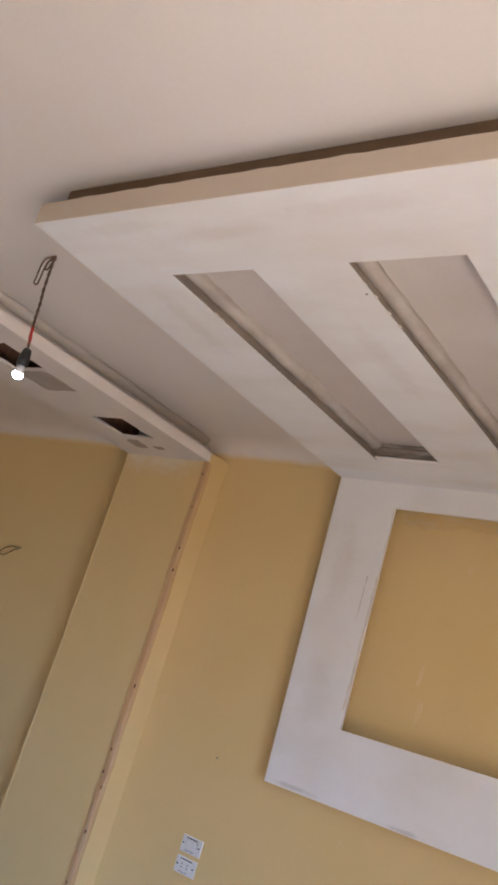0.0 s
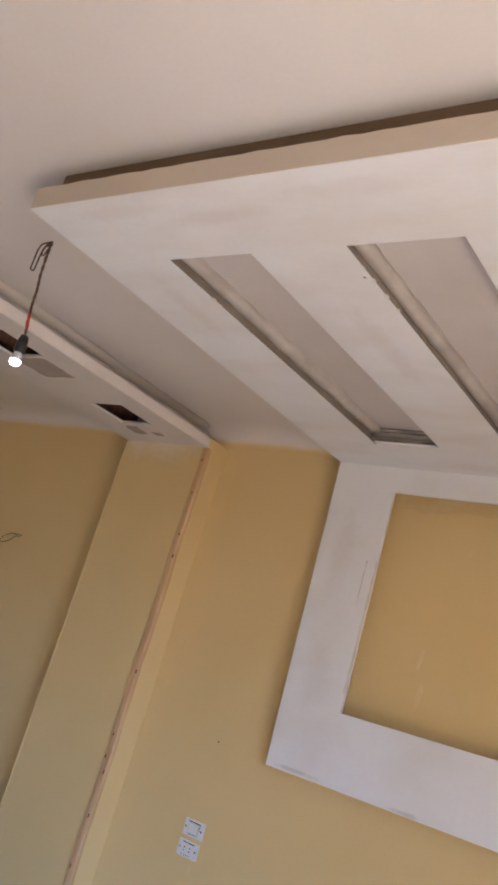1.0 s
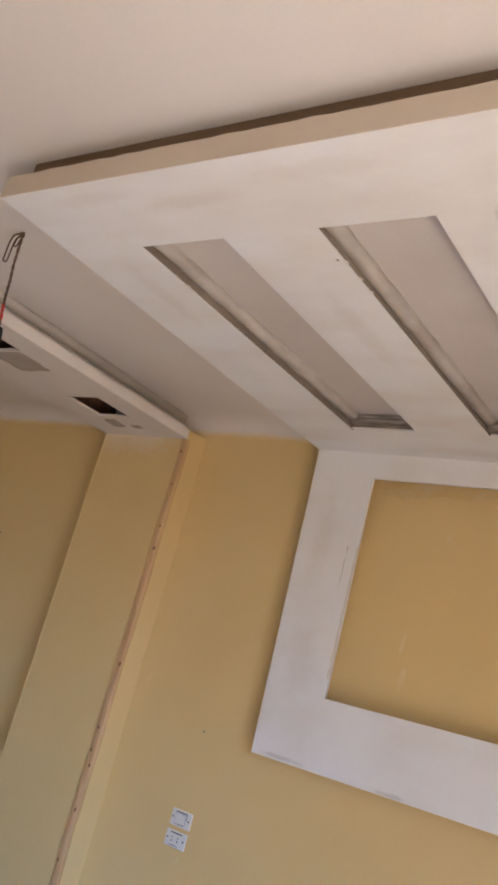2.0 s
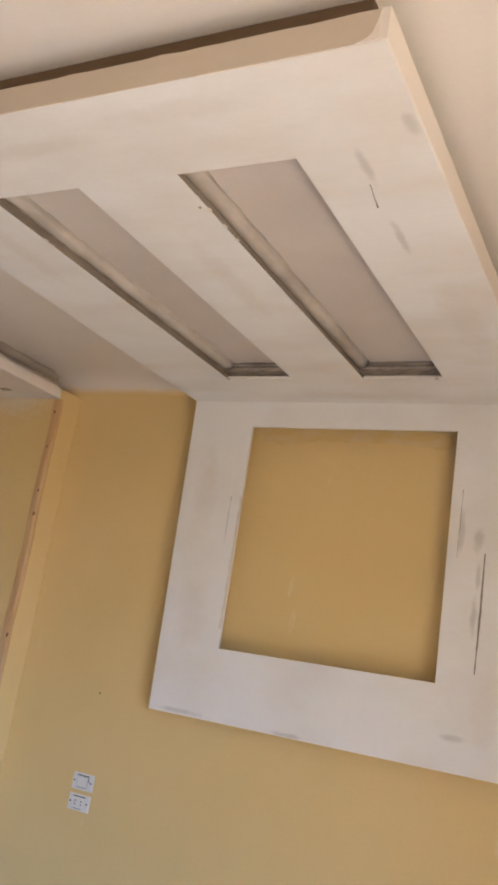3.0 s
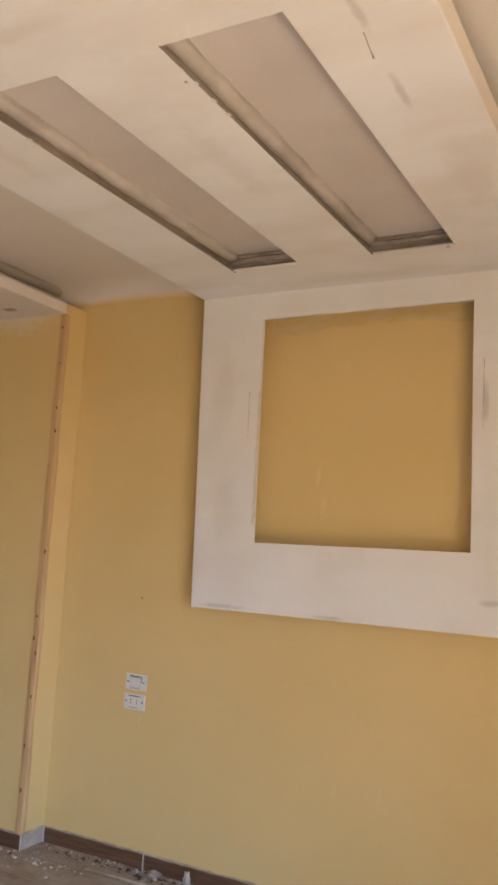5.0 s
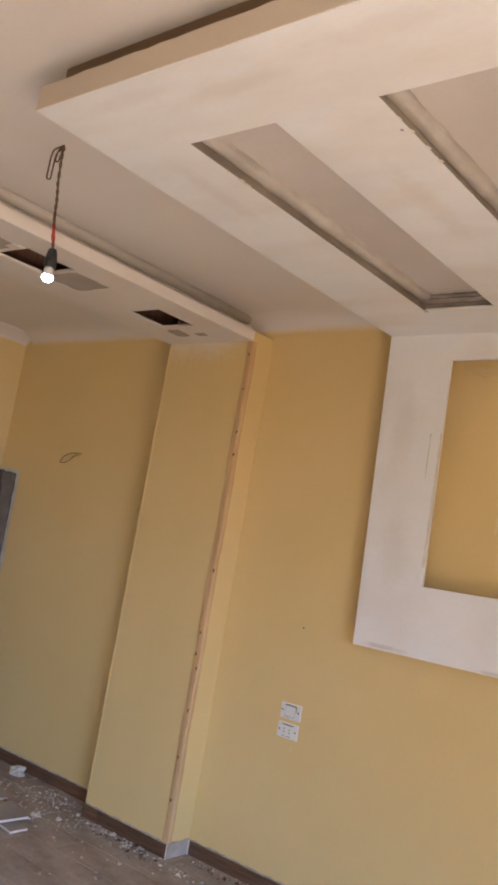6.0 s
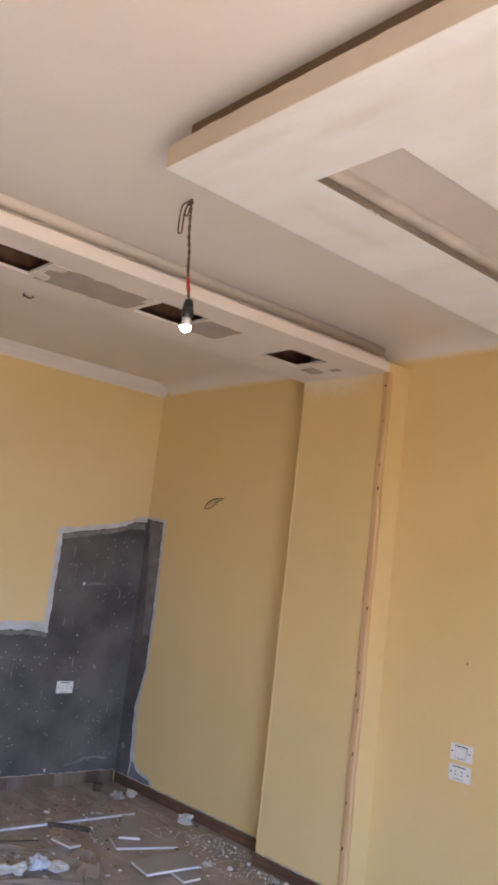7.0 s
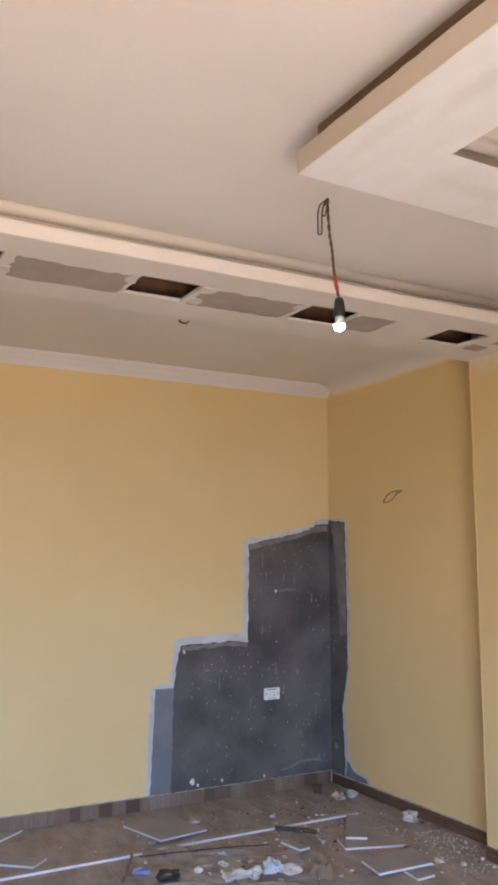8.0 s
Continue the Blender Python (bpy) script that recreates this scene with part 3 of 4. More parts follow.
rng = random.Random(5)
for i in range(11):
    x, y = (S1[0], rng.uniform(-1.68, -1.56)) if i < 6 else (S2[0], rng.uniform(-1.76, -1.50))
    flake = [(x - 0.004, y - 0.006), (x + rng.uniform(0.002, 0.008), y - rng.uniform(0.004, 0.010)), (x + rng.uniform(0.003, 0.009), y + rng.uniform(0.002, 0.008)), (x - 0.003, y + 0.008)]
    piece("paper_flake", ragged(flake, lambda u, v, w: (u, v, ZP - w), 0.001, 0.002, 0.006, 60 + i), smear, panel, "torn paper flake at a slot's edge")
for x in (S1[0] + 0.01, S2[1] - 0.03):
    piece("plaster_crumb", lump((x, SY1 + 0.006, ZP + 0.004), (0.016, 0.010, 0.008), int(x * 100), 2), raw_end, panel)
piece("corner_plaster", ragged([(PR - 0.014, ZP + 0.002), (PR - 0.060, ZP + 0.003), (PR - 0.040, ZP + 0.012), (PR - 0.028, ZP + 0.022), (PR - 0.022, ZP + 0.045), (PR - 0.016, ZP + 0.070), (PR - 0.014, ZP + 0.072)], lambda u, v, w: (u, PF - 0.002 - w, v), 0.002, 0.0015, 0.012, 83), ceiling_paint, panel, "white filler at the corner")
UNDER_P = lambda u, v, w: (u, v, ZP - w)
piece("scratch", ragged([(1.424, -1.71), (1.426, -1.705), (1.4125, -1.60), (1.409, -1.60)], UNDER_P, 0.0008, 0.0012, 0.02, 3), scratch, panel, "dark scratch")
piece("nail_hole", lathe([(0.0005, 0), (0.005, 0), (0.005, 0.002), (0.0005, 0.002)], (0.928, -1.69, ZP - 0.001), 8), scratch, panel)

# ---- frame on the long wall ----
FX0, FXT, FX1, FZ0 = 0.0, -0.041, 1.610, 1.262
IX0, IX1, IZ0, IZ1 = 0.303, 1.289, 1.580, 2.628
frame_thing = thing("wall_frame", (0.8, 0.06, FZ0), "wide flat white gypsum frame standing proud of the yellow wall below the ceiling panel", "wall frame")


def prism(points, y0, y1):
    bm = bmesh.new()
    a = [bm.verts.new((x, y0, z)) for x, z in points]
    b = [bm.verts.new((x, y1, z)) for x, z in points]
    bm.faces.new(a)
    bm.faces.new(b)
    for i in range(len(points)):
        j = (i + 1) % len(points)
        bm.faces.new((a[i], a[j], b[j], b[i]))
    bmesh.ops.recalc_face_normals(bm, faces=bm.faces[:])
    return bm


BOARD = 0.016
piece("left_stile", prism([(FX0, FZ0), (IX0 + 0.008, FZ0), (IX0 + 0.004, IZ0), (IX0 - 0.006, IZ1), (IX0 - 0.008, 2.80), (FXT, 2.80)], 0, BOARD), panel_paint, frame_thing)
piece("right_stile", prism([(IX1 + 0.004, FZ0), (FX1 + 0.003, FZ0), (FX1 - 0.004, 2.80), (IX1 - 0.006, 2.80), (IX1 - 0.006, IZ1), (IX1 + 0.006, IZ0)], 0, BOARD), panel_paint, frame_thing)
piece("bottom_rail", prism([(IX0 + 0.008, FZ0), (IX1 + 0.004, FZ0), (IX1 + 0.006, IZ0 + 0.004), (IX0 + 0.004, IZ0 - 0.004)], 0, BOARD), panel_paint, frame_thing)
piece("top_rail", prism([(IX0 - 0.006, IZ1 - 0.003), (IX1 - 0.006, IZ1 + 0.003), (IX1 - 0.006, 2.80), (IX0 - 0.008, 2.80)], 0, BOARD), panel_paint, frame_thing)
for x0, z0, x1, z1 in ((0.012, FZ0 + 0.01, IX0 - 0.13, 2.80), (IX1 + 0.13, FZ0 + 0.01, FX1 - 0.008, 2.80), (IX0 - 0.13, FZ0 + 0.01, IX1 + 0.13, IZ0 - 0.10), (IX0 - 0.13, IZ1 + 0.08, IX1 + 0.13, 2.80)):
    piece("carcass", block(x0, BOARD, z0, x1, YW, z1), lip_paint, frame_thing)
piece("torn_edge", ragged([(IX0 - 0.008, 1.66), (IX0 + 0.005, 1.66), (IX0 + 0.001, 2.28), (IX0 - 0.009, 2.28)], ON_FRAME, 0.002, 0.0025, 0.02, 9), smear, frame_thing, "uneven plaster along the inner edge")
for i, (x, z0, z1, w) in enumerate([(1.441, 1.64, 2.116, 0.008), (1.331, 2.09, 2.377, 0.002), (0.247, 2.06, 2.275, 0.0013)]):
    piece("scratch", ragged([(x, z0), (x + w * 0.5, z0), (x + w, (z0 + z1) / 2), (x + w * 0.6, z1), (x - 0.001, z1)], ON_FRAME, 0.0008, 0.0010, 0.02, 10 + i), scratch, frame_thing, "dark vertical scratch")

# ---- marks on the long wall ----
for i, (x, z, w, h) in enumerate([(0.911, 0.536, 0.016, 0.055), (0.705, 0.523, 0.010, 0.022), (1.573, 1.037, 0.024, 0.07), (1.630, 0.736, 0.014, 0.03), (0.383, 1.125, 0.012, 0.012), (0.593, 1.743, 0.018, 0.060),
                                  (0.565, 1.90, 0.014, 0.05), (0.685, 2.411, 0.020, 0.022), (1.688, 1.859, 0.02, 0.07), (-0.33, 0.68, 0.010, 0.018), (-0.80, 1.45, 0.02, 0.03)]):
    part("plaster_dab", ragged(oval(x, z, w * 0.7, h * 0.9, 14, 0.1), ON_A, 0.0008, w * 0.22, 0.05, 100 + i), dab, wall_north, "white plaster dab")
top_smear = material("dirty_plaster_smear", (0.70, 0.545, 0.31), 0.85, (0.70, 0.51, 0.235), 16, 1.0, 90, 0.06, 0.2, (0.6, 1, 1.6), contrast=(0.40, 0.56))
part("plaster_smear", ragged([(0.30, 2.585), (0.42, 2.572), (0.60, 2.598), (0.85, 2.600), (1.05, 2.592), (1.20, 2.575), (1.29, 2.590), (1.29, 2.66), (0.30, 2.66)], ON_A, 0.0009, 0.006, 0.03, 131), top_smear, wall_north, "dirty white smear under the frame's top rail")
part("nail_hole", ragged([(-0.370, 1.265), (-0.362, 1.265), (-0.362, 1.274), (-0.370, 1.274)], ON_A, 0.002, 0.001, 0.004, 7), scratch, wall_north, "small dark plug hole")

# ---- bare cement corner ----
PATCH_B = [(0.121, 0.07), (-1.150, 0.085), (-1.140, 0.74), (-1.125, 0.86), (-1.095, 1.02), (-0.72, 1.035), (-0.578, 1.020), (-0.570, 1.705), (-0.42, 1.735), (-0.22, 1.775), (-0.04, 1.815), (0.00, 1.85), (0.121, 1.865)]
EDGE_B = [(0.121, 0.07), (-1.325, 0.078), (-1.300, 0.77), (-1.165, 0.775), (-1.130, 1.065), (-0.86, 1.085), (-0.612, 1.095), (-0.610, 1.745), (-0.42, 1.772), (-0.10, 1.835), (0.02, 1.885), (0.121, 1.905)]
part("whitewash_edge", ragged(EDGE_B, ON_B, 0.0012, 0.007, 0.03, 11), whitewash, wall_west, "brushed whitewash border of the stripped corner")
part("thin_grey_coat", ragged([(-1.05, 0.08), (-1.298, 0.082), (-1.272, 0.750), (-1.05, 0.745)], ON_B, 0.0022, 0.003, 0.03, 12), cement_pale, wall_west, "pale grey cement coat")
part("bare_cement", ragged(PATCH_B, ON_B, 0.0040, 0.005, 0.025, 13), cement, wall_west, "dark bare cement render splashed with white")
PATCH_A = [(XB, 0.07), (-3.070, 0.075), (-3.066, 0.17), (-3.090, 0.55), (-3.020, 0.82), (-3.017, 1.24), (-3.028, 1.868), (XB, 1.885)]
EDGE_A = [(XB, 0.07), (-2.78, 0.075), (-2.80, 0.118), (-2.97, 0.15), (-3.02, 0.22), (-3.050, 0.55), (-2.990, 0.84), (-2.985, 1.24), (-2.995, 1.885), (XB, 1.905)]
part("whitewash_edge", ragged(EDGE_A, ON_A, 0.0012, 0.006, 0.03, 14), whitewash, wall_north, "brushed whitewash border of the stripped corner")
part("bare_cement", ragged(PATCH_A, ON_A, 0.0040, 0.005, 0.025, 15), cement, wall_north, "dark bare cement render")
part("grey_coat_foot", ragged([(-3.06, 0.075), (-2.80, 0.075), (-2.82, 0.105), (-2.96, 0.125), (-3.04, 0.19)], ON_A, 0.003, 0.004, 0.03, 16), cement_pale, wall_north, "pale grey cement splash")
part("worn_rim", ragged([(-1.085, 0.985), (-0.80, 1.000), (-0.585, 0.990), (-0.582, 1.018), (-0.75, 1.030), (-1.090, 1.016)], lambda a, b, c: (XB + 0.0040 + c, a, b), 0.0015, 0.007, 0.02, 17), rim_coat, wall_west, "grey worn rim of the cement")
part("worn_rim", ragged([(-0.565, 1.665), (-0.40, 1.700), (-0.20, 1.742), (0.00, 1.800), (0.10, 1.800), (0.10, 1.855), (0.00, 1.842), (-0.20, 1.772), (-0.42, 1.732), (-0.567, 1.702)], lambda a, b, c: (XB + 0.0040 + c, a, b), 0.0015, 0.007, 0.02, 18), rim_coat, wall_west, "grey worn rim of the cement")
part("worn_rim", ragged([(-3.10, 1.05), (-3.025, 1.05), (-3.034, 1.86), (-3.20, 1.875), (-3.15, 1.60)], lambda a, b, c: (a, YW - 0.0040 - c, b), 0.0015, 0.008, 0.025, 19), rim_coat, wall_north, "grey worn rim of the cement")
for i, (u, v, s) in enumerate([(-1.00, 0.135, 0.022), (-0.96, 0.11, 0.012), (-1.07, 0.98, 0.014), (-0.35, 1.37, 0.012), (-0.78, 0.12, 0.01), (-0.45, 0.11, 0.011)]):
    part("plaster_splash", lump((XB + 0.006, u, v), (0.004, s, s * 1.2), 200 + i, 2), smear, wall_west, "white plaster splash", True)

for i in range(16):
    rs = random.Random(900 + i)
    u, v, h = rs.uniform(-1.02, 0.05), rs.uniform(0.2, 1.6), rs.uniform(0.015, 0.06)
    if v > 0.95:
        u = rs.uniform(-0.5, 0.05)
    w = rs.uniform(0.002, 0.006)
    part("pale_streak", ragged([(u - w, v - h), (u + w * 0.6, v - h * 0.8), (u + w, v + h * 0.6), (u - w * 0.3, v + h)], lambda a, b, c: (XB + 0.0040 + c, a, b), 0.0005, 0.0015, 0.01, 950 + i), streak, wall_west, "pale scrape on the cement")
part("pale_streak", ragged([(-0.33, 1.365), (-0.20, 1.372), (-0.17, 1.385), (-0.30, 1.388)], lambda a, b, c: (XB + 0.0040 + c, a, b), 0.0005, 0.004, 0.015, 999), streak, wall_west, "pale scrape on the cement")

bm = tube(along([(XB + 0.012, -0.32, 0.135), (XB + 0.014, -0.24, 0.150), (XB + 0.016, -0.16, 0.178), (XB + 0.020, -0.06, 0.182), (XB + 0.016, 0.02, 0.165)], 18), 0.009, 6)
part("cable_stub", bm, rim_coat, wall_west, "grey cable end half buried in the cement", True)

# ---- wooden lath on the pillar's corner ----
lath = thing("wooden_lath", (-0.89, PY - 0.01, 0.075), "thin knotty pine lath nailed upright to the pillar's corner", "lath")
bm = bmesh.new()
rows = []
for i in range(25):
    z = 0.078 + (2.733 - 0.078) * i / 24
    s = 0.003 * math.sin(i * 0.9) + 0.002 * math.sin(i * 2.3)
    rows.append([bm.verts.new((x + s, y, z)) for x, y in ((-0.906, PY - 0.001), (-0.906, PY - 0.010), (-0.888, PY - 0.012), (-0.868, PY - 0.011), (-0.862, PY - 0.006), (-0.862, PY + 0.014))])
for a, b in zip(rows, rows[1:]):
    for k in range(6):
        q = (k + 1) % 6
        bm.faces.new((a[k], a[q], b[q], b[k]))
bm.faces.new(rows[0])
bm.faces.new(rows[-1])
bmesh.ops.recalc_face_normals(bm, faces=bm.faces[:])
piece("strip", bm, pine, lath)
for i, (z, dx) in enumerate([(2.66, 0.0), (2.465, 0.0), (2.225, 0.006), (2.10, 0.010), (1.47, 0.012), (1.14, -0.002), (1.03, -0.008), (0.955, 0.010), (0.74, 0.004), (0.50, -0.008), (0.285, -0.006)]):
    piece("knot", lump((-0.884 + dx, PY - 0.0110, z), (0.0085, 0.0022, 0.014), 300 + i, 2), knot_wood, lath, "dark knot", True)


# ---- sockets and switch ----
def wall_plate(place, u0, v0, w, h, kind):
    """A screwed plate on a wall; place turns (u, v, off) into a point."""
    label = {"socket": "white plastic double wall socket with two screws", "switch": "white plastic wall switch with two screws"}[kind]
    base = thing("wall_" + kind, place(u0 + w / 2, v0, 0), label, kind)

    def slab_part(name, a, b, c, d, off0, off1, mat, label="", bevel=0.0015):
        p, q = place(a, b, off0), place(c, d, off1)
        lo, hi = [min(i, j) for i, j in zip(p, q)], [max(i, j) for i, j in zip(p, q)]
        piece(name, block(*lo, *hi, bevel), mat, base, label)
    slab_part("plate", u0, v0, u0 + w, v0 + h, 0.0, 0.009, plastic_white, "", 0.003)
    m0, m1 = u0 + w * 0.22, u0 + w * 0.76
    slab_part("insert", m0, v0 + h * 0.16, m1, v0 + h * 0.82, 0.009, 0.0115, plastic_grey if kind == "switch" else plastic_white)
    slab_part("dark_line", m0 - 0.002, v0 + h * 0.84, m1 + 0.002, v0 + h * 0.90, 0.0085, 0.0105, plastic_black, "dark gap above the insert", 0.0004)
    slab_part("thin_line", m0, v0 + h * 0.11, m1 - 0.01, v0 + h * 0.135, 0.0085, 0.0098, plastic_black, "", 0.0003)
    for x in (u0 + w * 0.10, u0 + w * 0.88):
        slab_part("screw", x - 0.0038, v0 + h * 0.46, x + 0.0038, v0 + h * 0.46 + 0.0076, 0.0085, 0.0108, plastic_black, "dark screw", 0.001)
    if kind == "switch":
        slab_part("rocker", m0 + 0.006, v0 + h * 0.22, m1 - 0.006, v0 + h * 0.76, 0.0115, 0.0145, plastic_white, "", 0.001)
        slab_part("side_gap", m1 + 0.001, v0 + h * 0.50, m1 + 0.003, v0 + h * 0.86, 0.0085, 0.0105, plastic_black, "", 0.0004)
    else:
        for x in (u0 + w * 0.34, u0 + w * 0.62):
            for z in (v0 + h * 0.36, v0 + h * 0.56):
                slab_part("pin_hole", x - 0.0028, z, x + 0.0028, z + 0.0062, 0.0110, 0.0120, plastic_black, "dark pin hole", 0.0003)
    return base


wall_plate(ON_A, -0.422, 0.819, 0.122, 0.076, "switch")
wall_plate(ON_A, -0.424, 0.726, 0.122, 0.074, "socket")
wall_plate(lambda u, v, w: (XB + 0.004 + w, u, v), -0.452, 0.618, 0.126, 0.080, "socket")

# ---- bare bulb on its flex ----
CX, CY = -0.412, -1.800
lamp_thing = thing("pendant_bulb", (CX, CY, ZC), "lit bare bulb in a black holder on twisted brown flex", "lamp")
drop = [(CX + 0.012, CY, ZC - 0.004), (CX + 0.016, CY, 2.84), (CX + 0.024, CY, 2.76), (CX + 0.034, CY + 0.003, 2.70), (CX + 0.044, CY, 2.64), (CX + 0.052, CY, 2.60), (CX + 0.060, CY, 2.565), (CX + 0.072, CY, 2.52), (CX + 0.077, CY, 2.485)]


for phase in (0, math.pi):
    pts = [p + Vector((math.cos(i * 0.75 + phase), math.sin(i * 0.75 + phase), 0)) * 0.0032 for i, p in enumerate(along(drop, 70))]
    piece("flex_strand", tube(pts, 0.0030, 6), wire_mat, lamp_thing, "", True)
for shift, low, wide in ((-0.022, 2.775, 0.007), (-0.006, 2.845, 0.006)):
    loop = [(0.010, ZC), (shift - wide * 0.2, ZC - 0.025), (shift - wide, ZC - 0.055)] + [(shift - wide * math.cos(a), low + 0.009 - 0.009 * math.sin(a)) for a in (0, 0.5, 1.0, 1.57, 2.1, 2.6, math.pi)] + [(shift + wide * 1.2, ZC - 0.055), (shift + wide * 1.8, ZC - 0.03), (0.014, ZC - 0.012)]
    piece("flex_loop", tube(along([(CX + u * 0.65, CY + u * 0.75, z) for u, z in loop], 40), 0.0030, 6), wire_mat, lamp_thing, "", True)
piece("red_tape", tube(along([(CX + 0.053, CY, 2.60), (CX + 0.058, CY, 2.575), (CX + 0.060, CY, 2.555)], 6), 0.0058, 8), plastic_red, lamp_thing, "red insulating tape", True)
piece("red_tape", tube(along([(CX + 0.064, CY, 2.565), (CX + 0.070, CY, 2.545), (CX + 0.066, CY, 2.530)], 6), 0.0045, 8), plastic_red, lamp_thing, "loose red tape end", True)
BX = CX + 0.077
piece("bulb_holder", lathe([(0.005, 0.070), (0.013, 0.068), (0.017, 0.055), (0.019, 0.040), (0.019, 0.034), (0.021, 0.033), (0.021, 0.004), (0.018, 0.0), (0.004, 0.0)], (BX, CY, 2.441)), plastic_black, lamp_thing, "ribbed black bulb holder", True)
piece("bulb_neck", lathe([(0.004, 0.030), (0.015, 0.028), (0.0165, 0.010), (0.0192, -0.006), (0.004, -0.006)], (BX, CY, 2.418)), plastic_grey, lamp_thing, "white plastic bulb base", True)
piece("bulb_globe", lathe([(0.004, 0.013), (0.0188, 0.013), (0.0200, 0.008), (0.0180, 0.001), (0.012, -0.005), (0.006, -0.0075), (0.001, -0.008)], (BX, CY, 2.399)), bulb_glow, lamp_thing, "glowing cool white dome", True)

# wire ends on wall and ceiling
hook = thing("wire_loop", (-2.45, YW, 2.0), "thin loose wire loop sticking out of the yellow wall", "wire")
pts = [(-2.36, YW + 0.002, 2.052), (-2.385, YW - 0.02, 2.050), (-2.43, YW - 0.03, 2.048), (-2.49, YW - 0.03, 2.025), (-2.53, YW - 0.025, 1.995), (-2.525, YW - 0.03, 1.978), (-2.47, YW - 0.03, 1.980), (-2.42, YW - 0.03, 2.005), (-2.385, YW - 0.02, 2.040), (-2.355, YW - 0.02, 2.035)]
piece("wire", tube(along(pts, 40), 0.0028, 6), wire_mat, hook, "", True)
stub = thing("wire_end", (-2.096, -1.629, ZC), "short dark wire end poking from the ceiling", "wire")
piece("wire", tube(along([(-2.096, -1.629, ZC + 0.005), (-2.10, -1.635, ZC - 0.012), (-2.085, -1.60, ZC - 0.022), (-2.075, -1.585, ZC - 0.008)], 12), 0.005, 6), wire_mat, stub, "", True)


# ---- skirting tiles ----
def skirting(parent, runs, height, place, mat):
    for u0, u1 in runs:
        p, q = place(u0 + 0.0015, 0.0, 0.0), place(u1 - 0.0015, height, 0.010)
        lo, hi = [min(i, j) for i, j in zip(p, q)], [max(i, j) for i, j in zip(p, q)]
        part("skirting_tile", block(*lo, *hi, 0.0015), mat, parent)


def mortar_ledge(parent, u0, u1, height, place, seed):
    """The rough line of mortar on top of the skirting."""
    rng = random.Random(seed)
    bm = bmesh.new()
    n = max(2, int(abs(u1 - u0) / 0.03))
    rows = []
    for i in range(n + 1):
        u = u0 + (u1 - u0) * i / n
        h, d = rng.uniform(0.002, 0.009), rng.uniform(0.004, 0.011)
        rows.append([bm.verts.new(place(u, height - 0.001, -0.001)), bm.verts.new(place(u, height - 0.001, d)), bm.verts.new(place(u, height + h * 0.6, d * 0.7)), bm.verts.new(place(u, height + h, -0.001))])
    for a, b in zip(rows, rows[1:]):
        for k in range(4):
            q = (k + 1) % 4
            bm.faces.new((a[k], a[q], b[q], b[k]))
    bmesh.ops.recalc_face_normals(bm, faces=bm.faces[:])
    part("mortar_ledge", bm, dust_top, parent)


def spans(a, b, joints):
    e = [a] + [j for j in joints if a < j < b] + [b]
    return list(zip(e, e[1:]))


HB, HA = 0.082, 0.070
skirting(wall_west, spans(YBACK, YW - 0.012, [-5.55, -4.95, -4.36, -3.76, -3.17, -2.575, -1.972, -1.355, -0.751, -0.164]), HB, ON_B, tile_v)
skirting(wall_north, spans(XB + 0.012, PX0 - 0.001, [-2.691, -2.034]), HA, ON_A, tile_h)
skirting(wall_north, spans(PX1 + 0.012, XR, [-0.244, 0.36, 0.96, 1.56, 2.16, 2.76]), HA, ON_A, tile_h)
skirting(pillar, spans(PX0 - 0.008, PX1 + 0.010, [-1.40]), HA, lambda u, v, w: (u, PY - w, v), tile_h)
skirting(pillar, [(PY, YW - 0.011)], HA, lambda u, v, w: (PX1 + w, u, v), pale_tile)
skirting(pillar, [(PY, YW - 0.011)], HA, lambda u, v, w: (PX0 - w, u, v), tile_h)
for x, y in ((PX1 + 0.008, PY - 0.012), (PX1 + 0.010, YW - 0.014), (-0.246, YW - 0.0125)):
    part("white_joint", block(x, y, 0.0, x + 0.005, y + 0.004, HA + 0.003, 0.001), smear, wall_north, "white filled tile joint")
mortar_ledge(wall_west, YBACK, YW, HB, ON_B, 1)
mortar_ledge(wall_north, XB, PX0, HA, ON_A, 2)
mortar_ledge(wall_north, PX1, XR, HA, ON_A, 3)
mortar_ledge(pillar, PX0, PX1, HA, lambda u, v, w: (u, PY - w, v), 4)
mortar_ledge(pillar, PY, YW, HA, lambda u, v, w: (PX1 + w, u, v), 5)


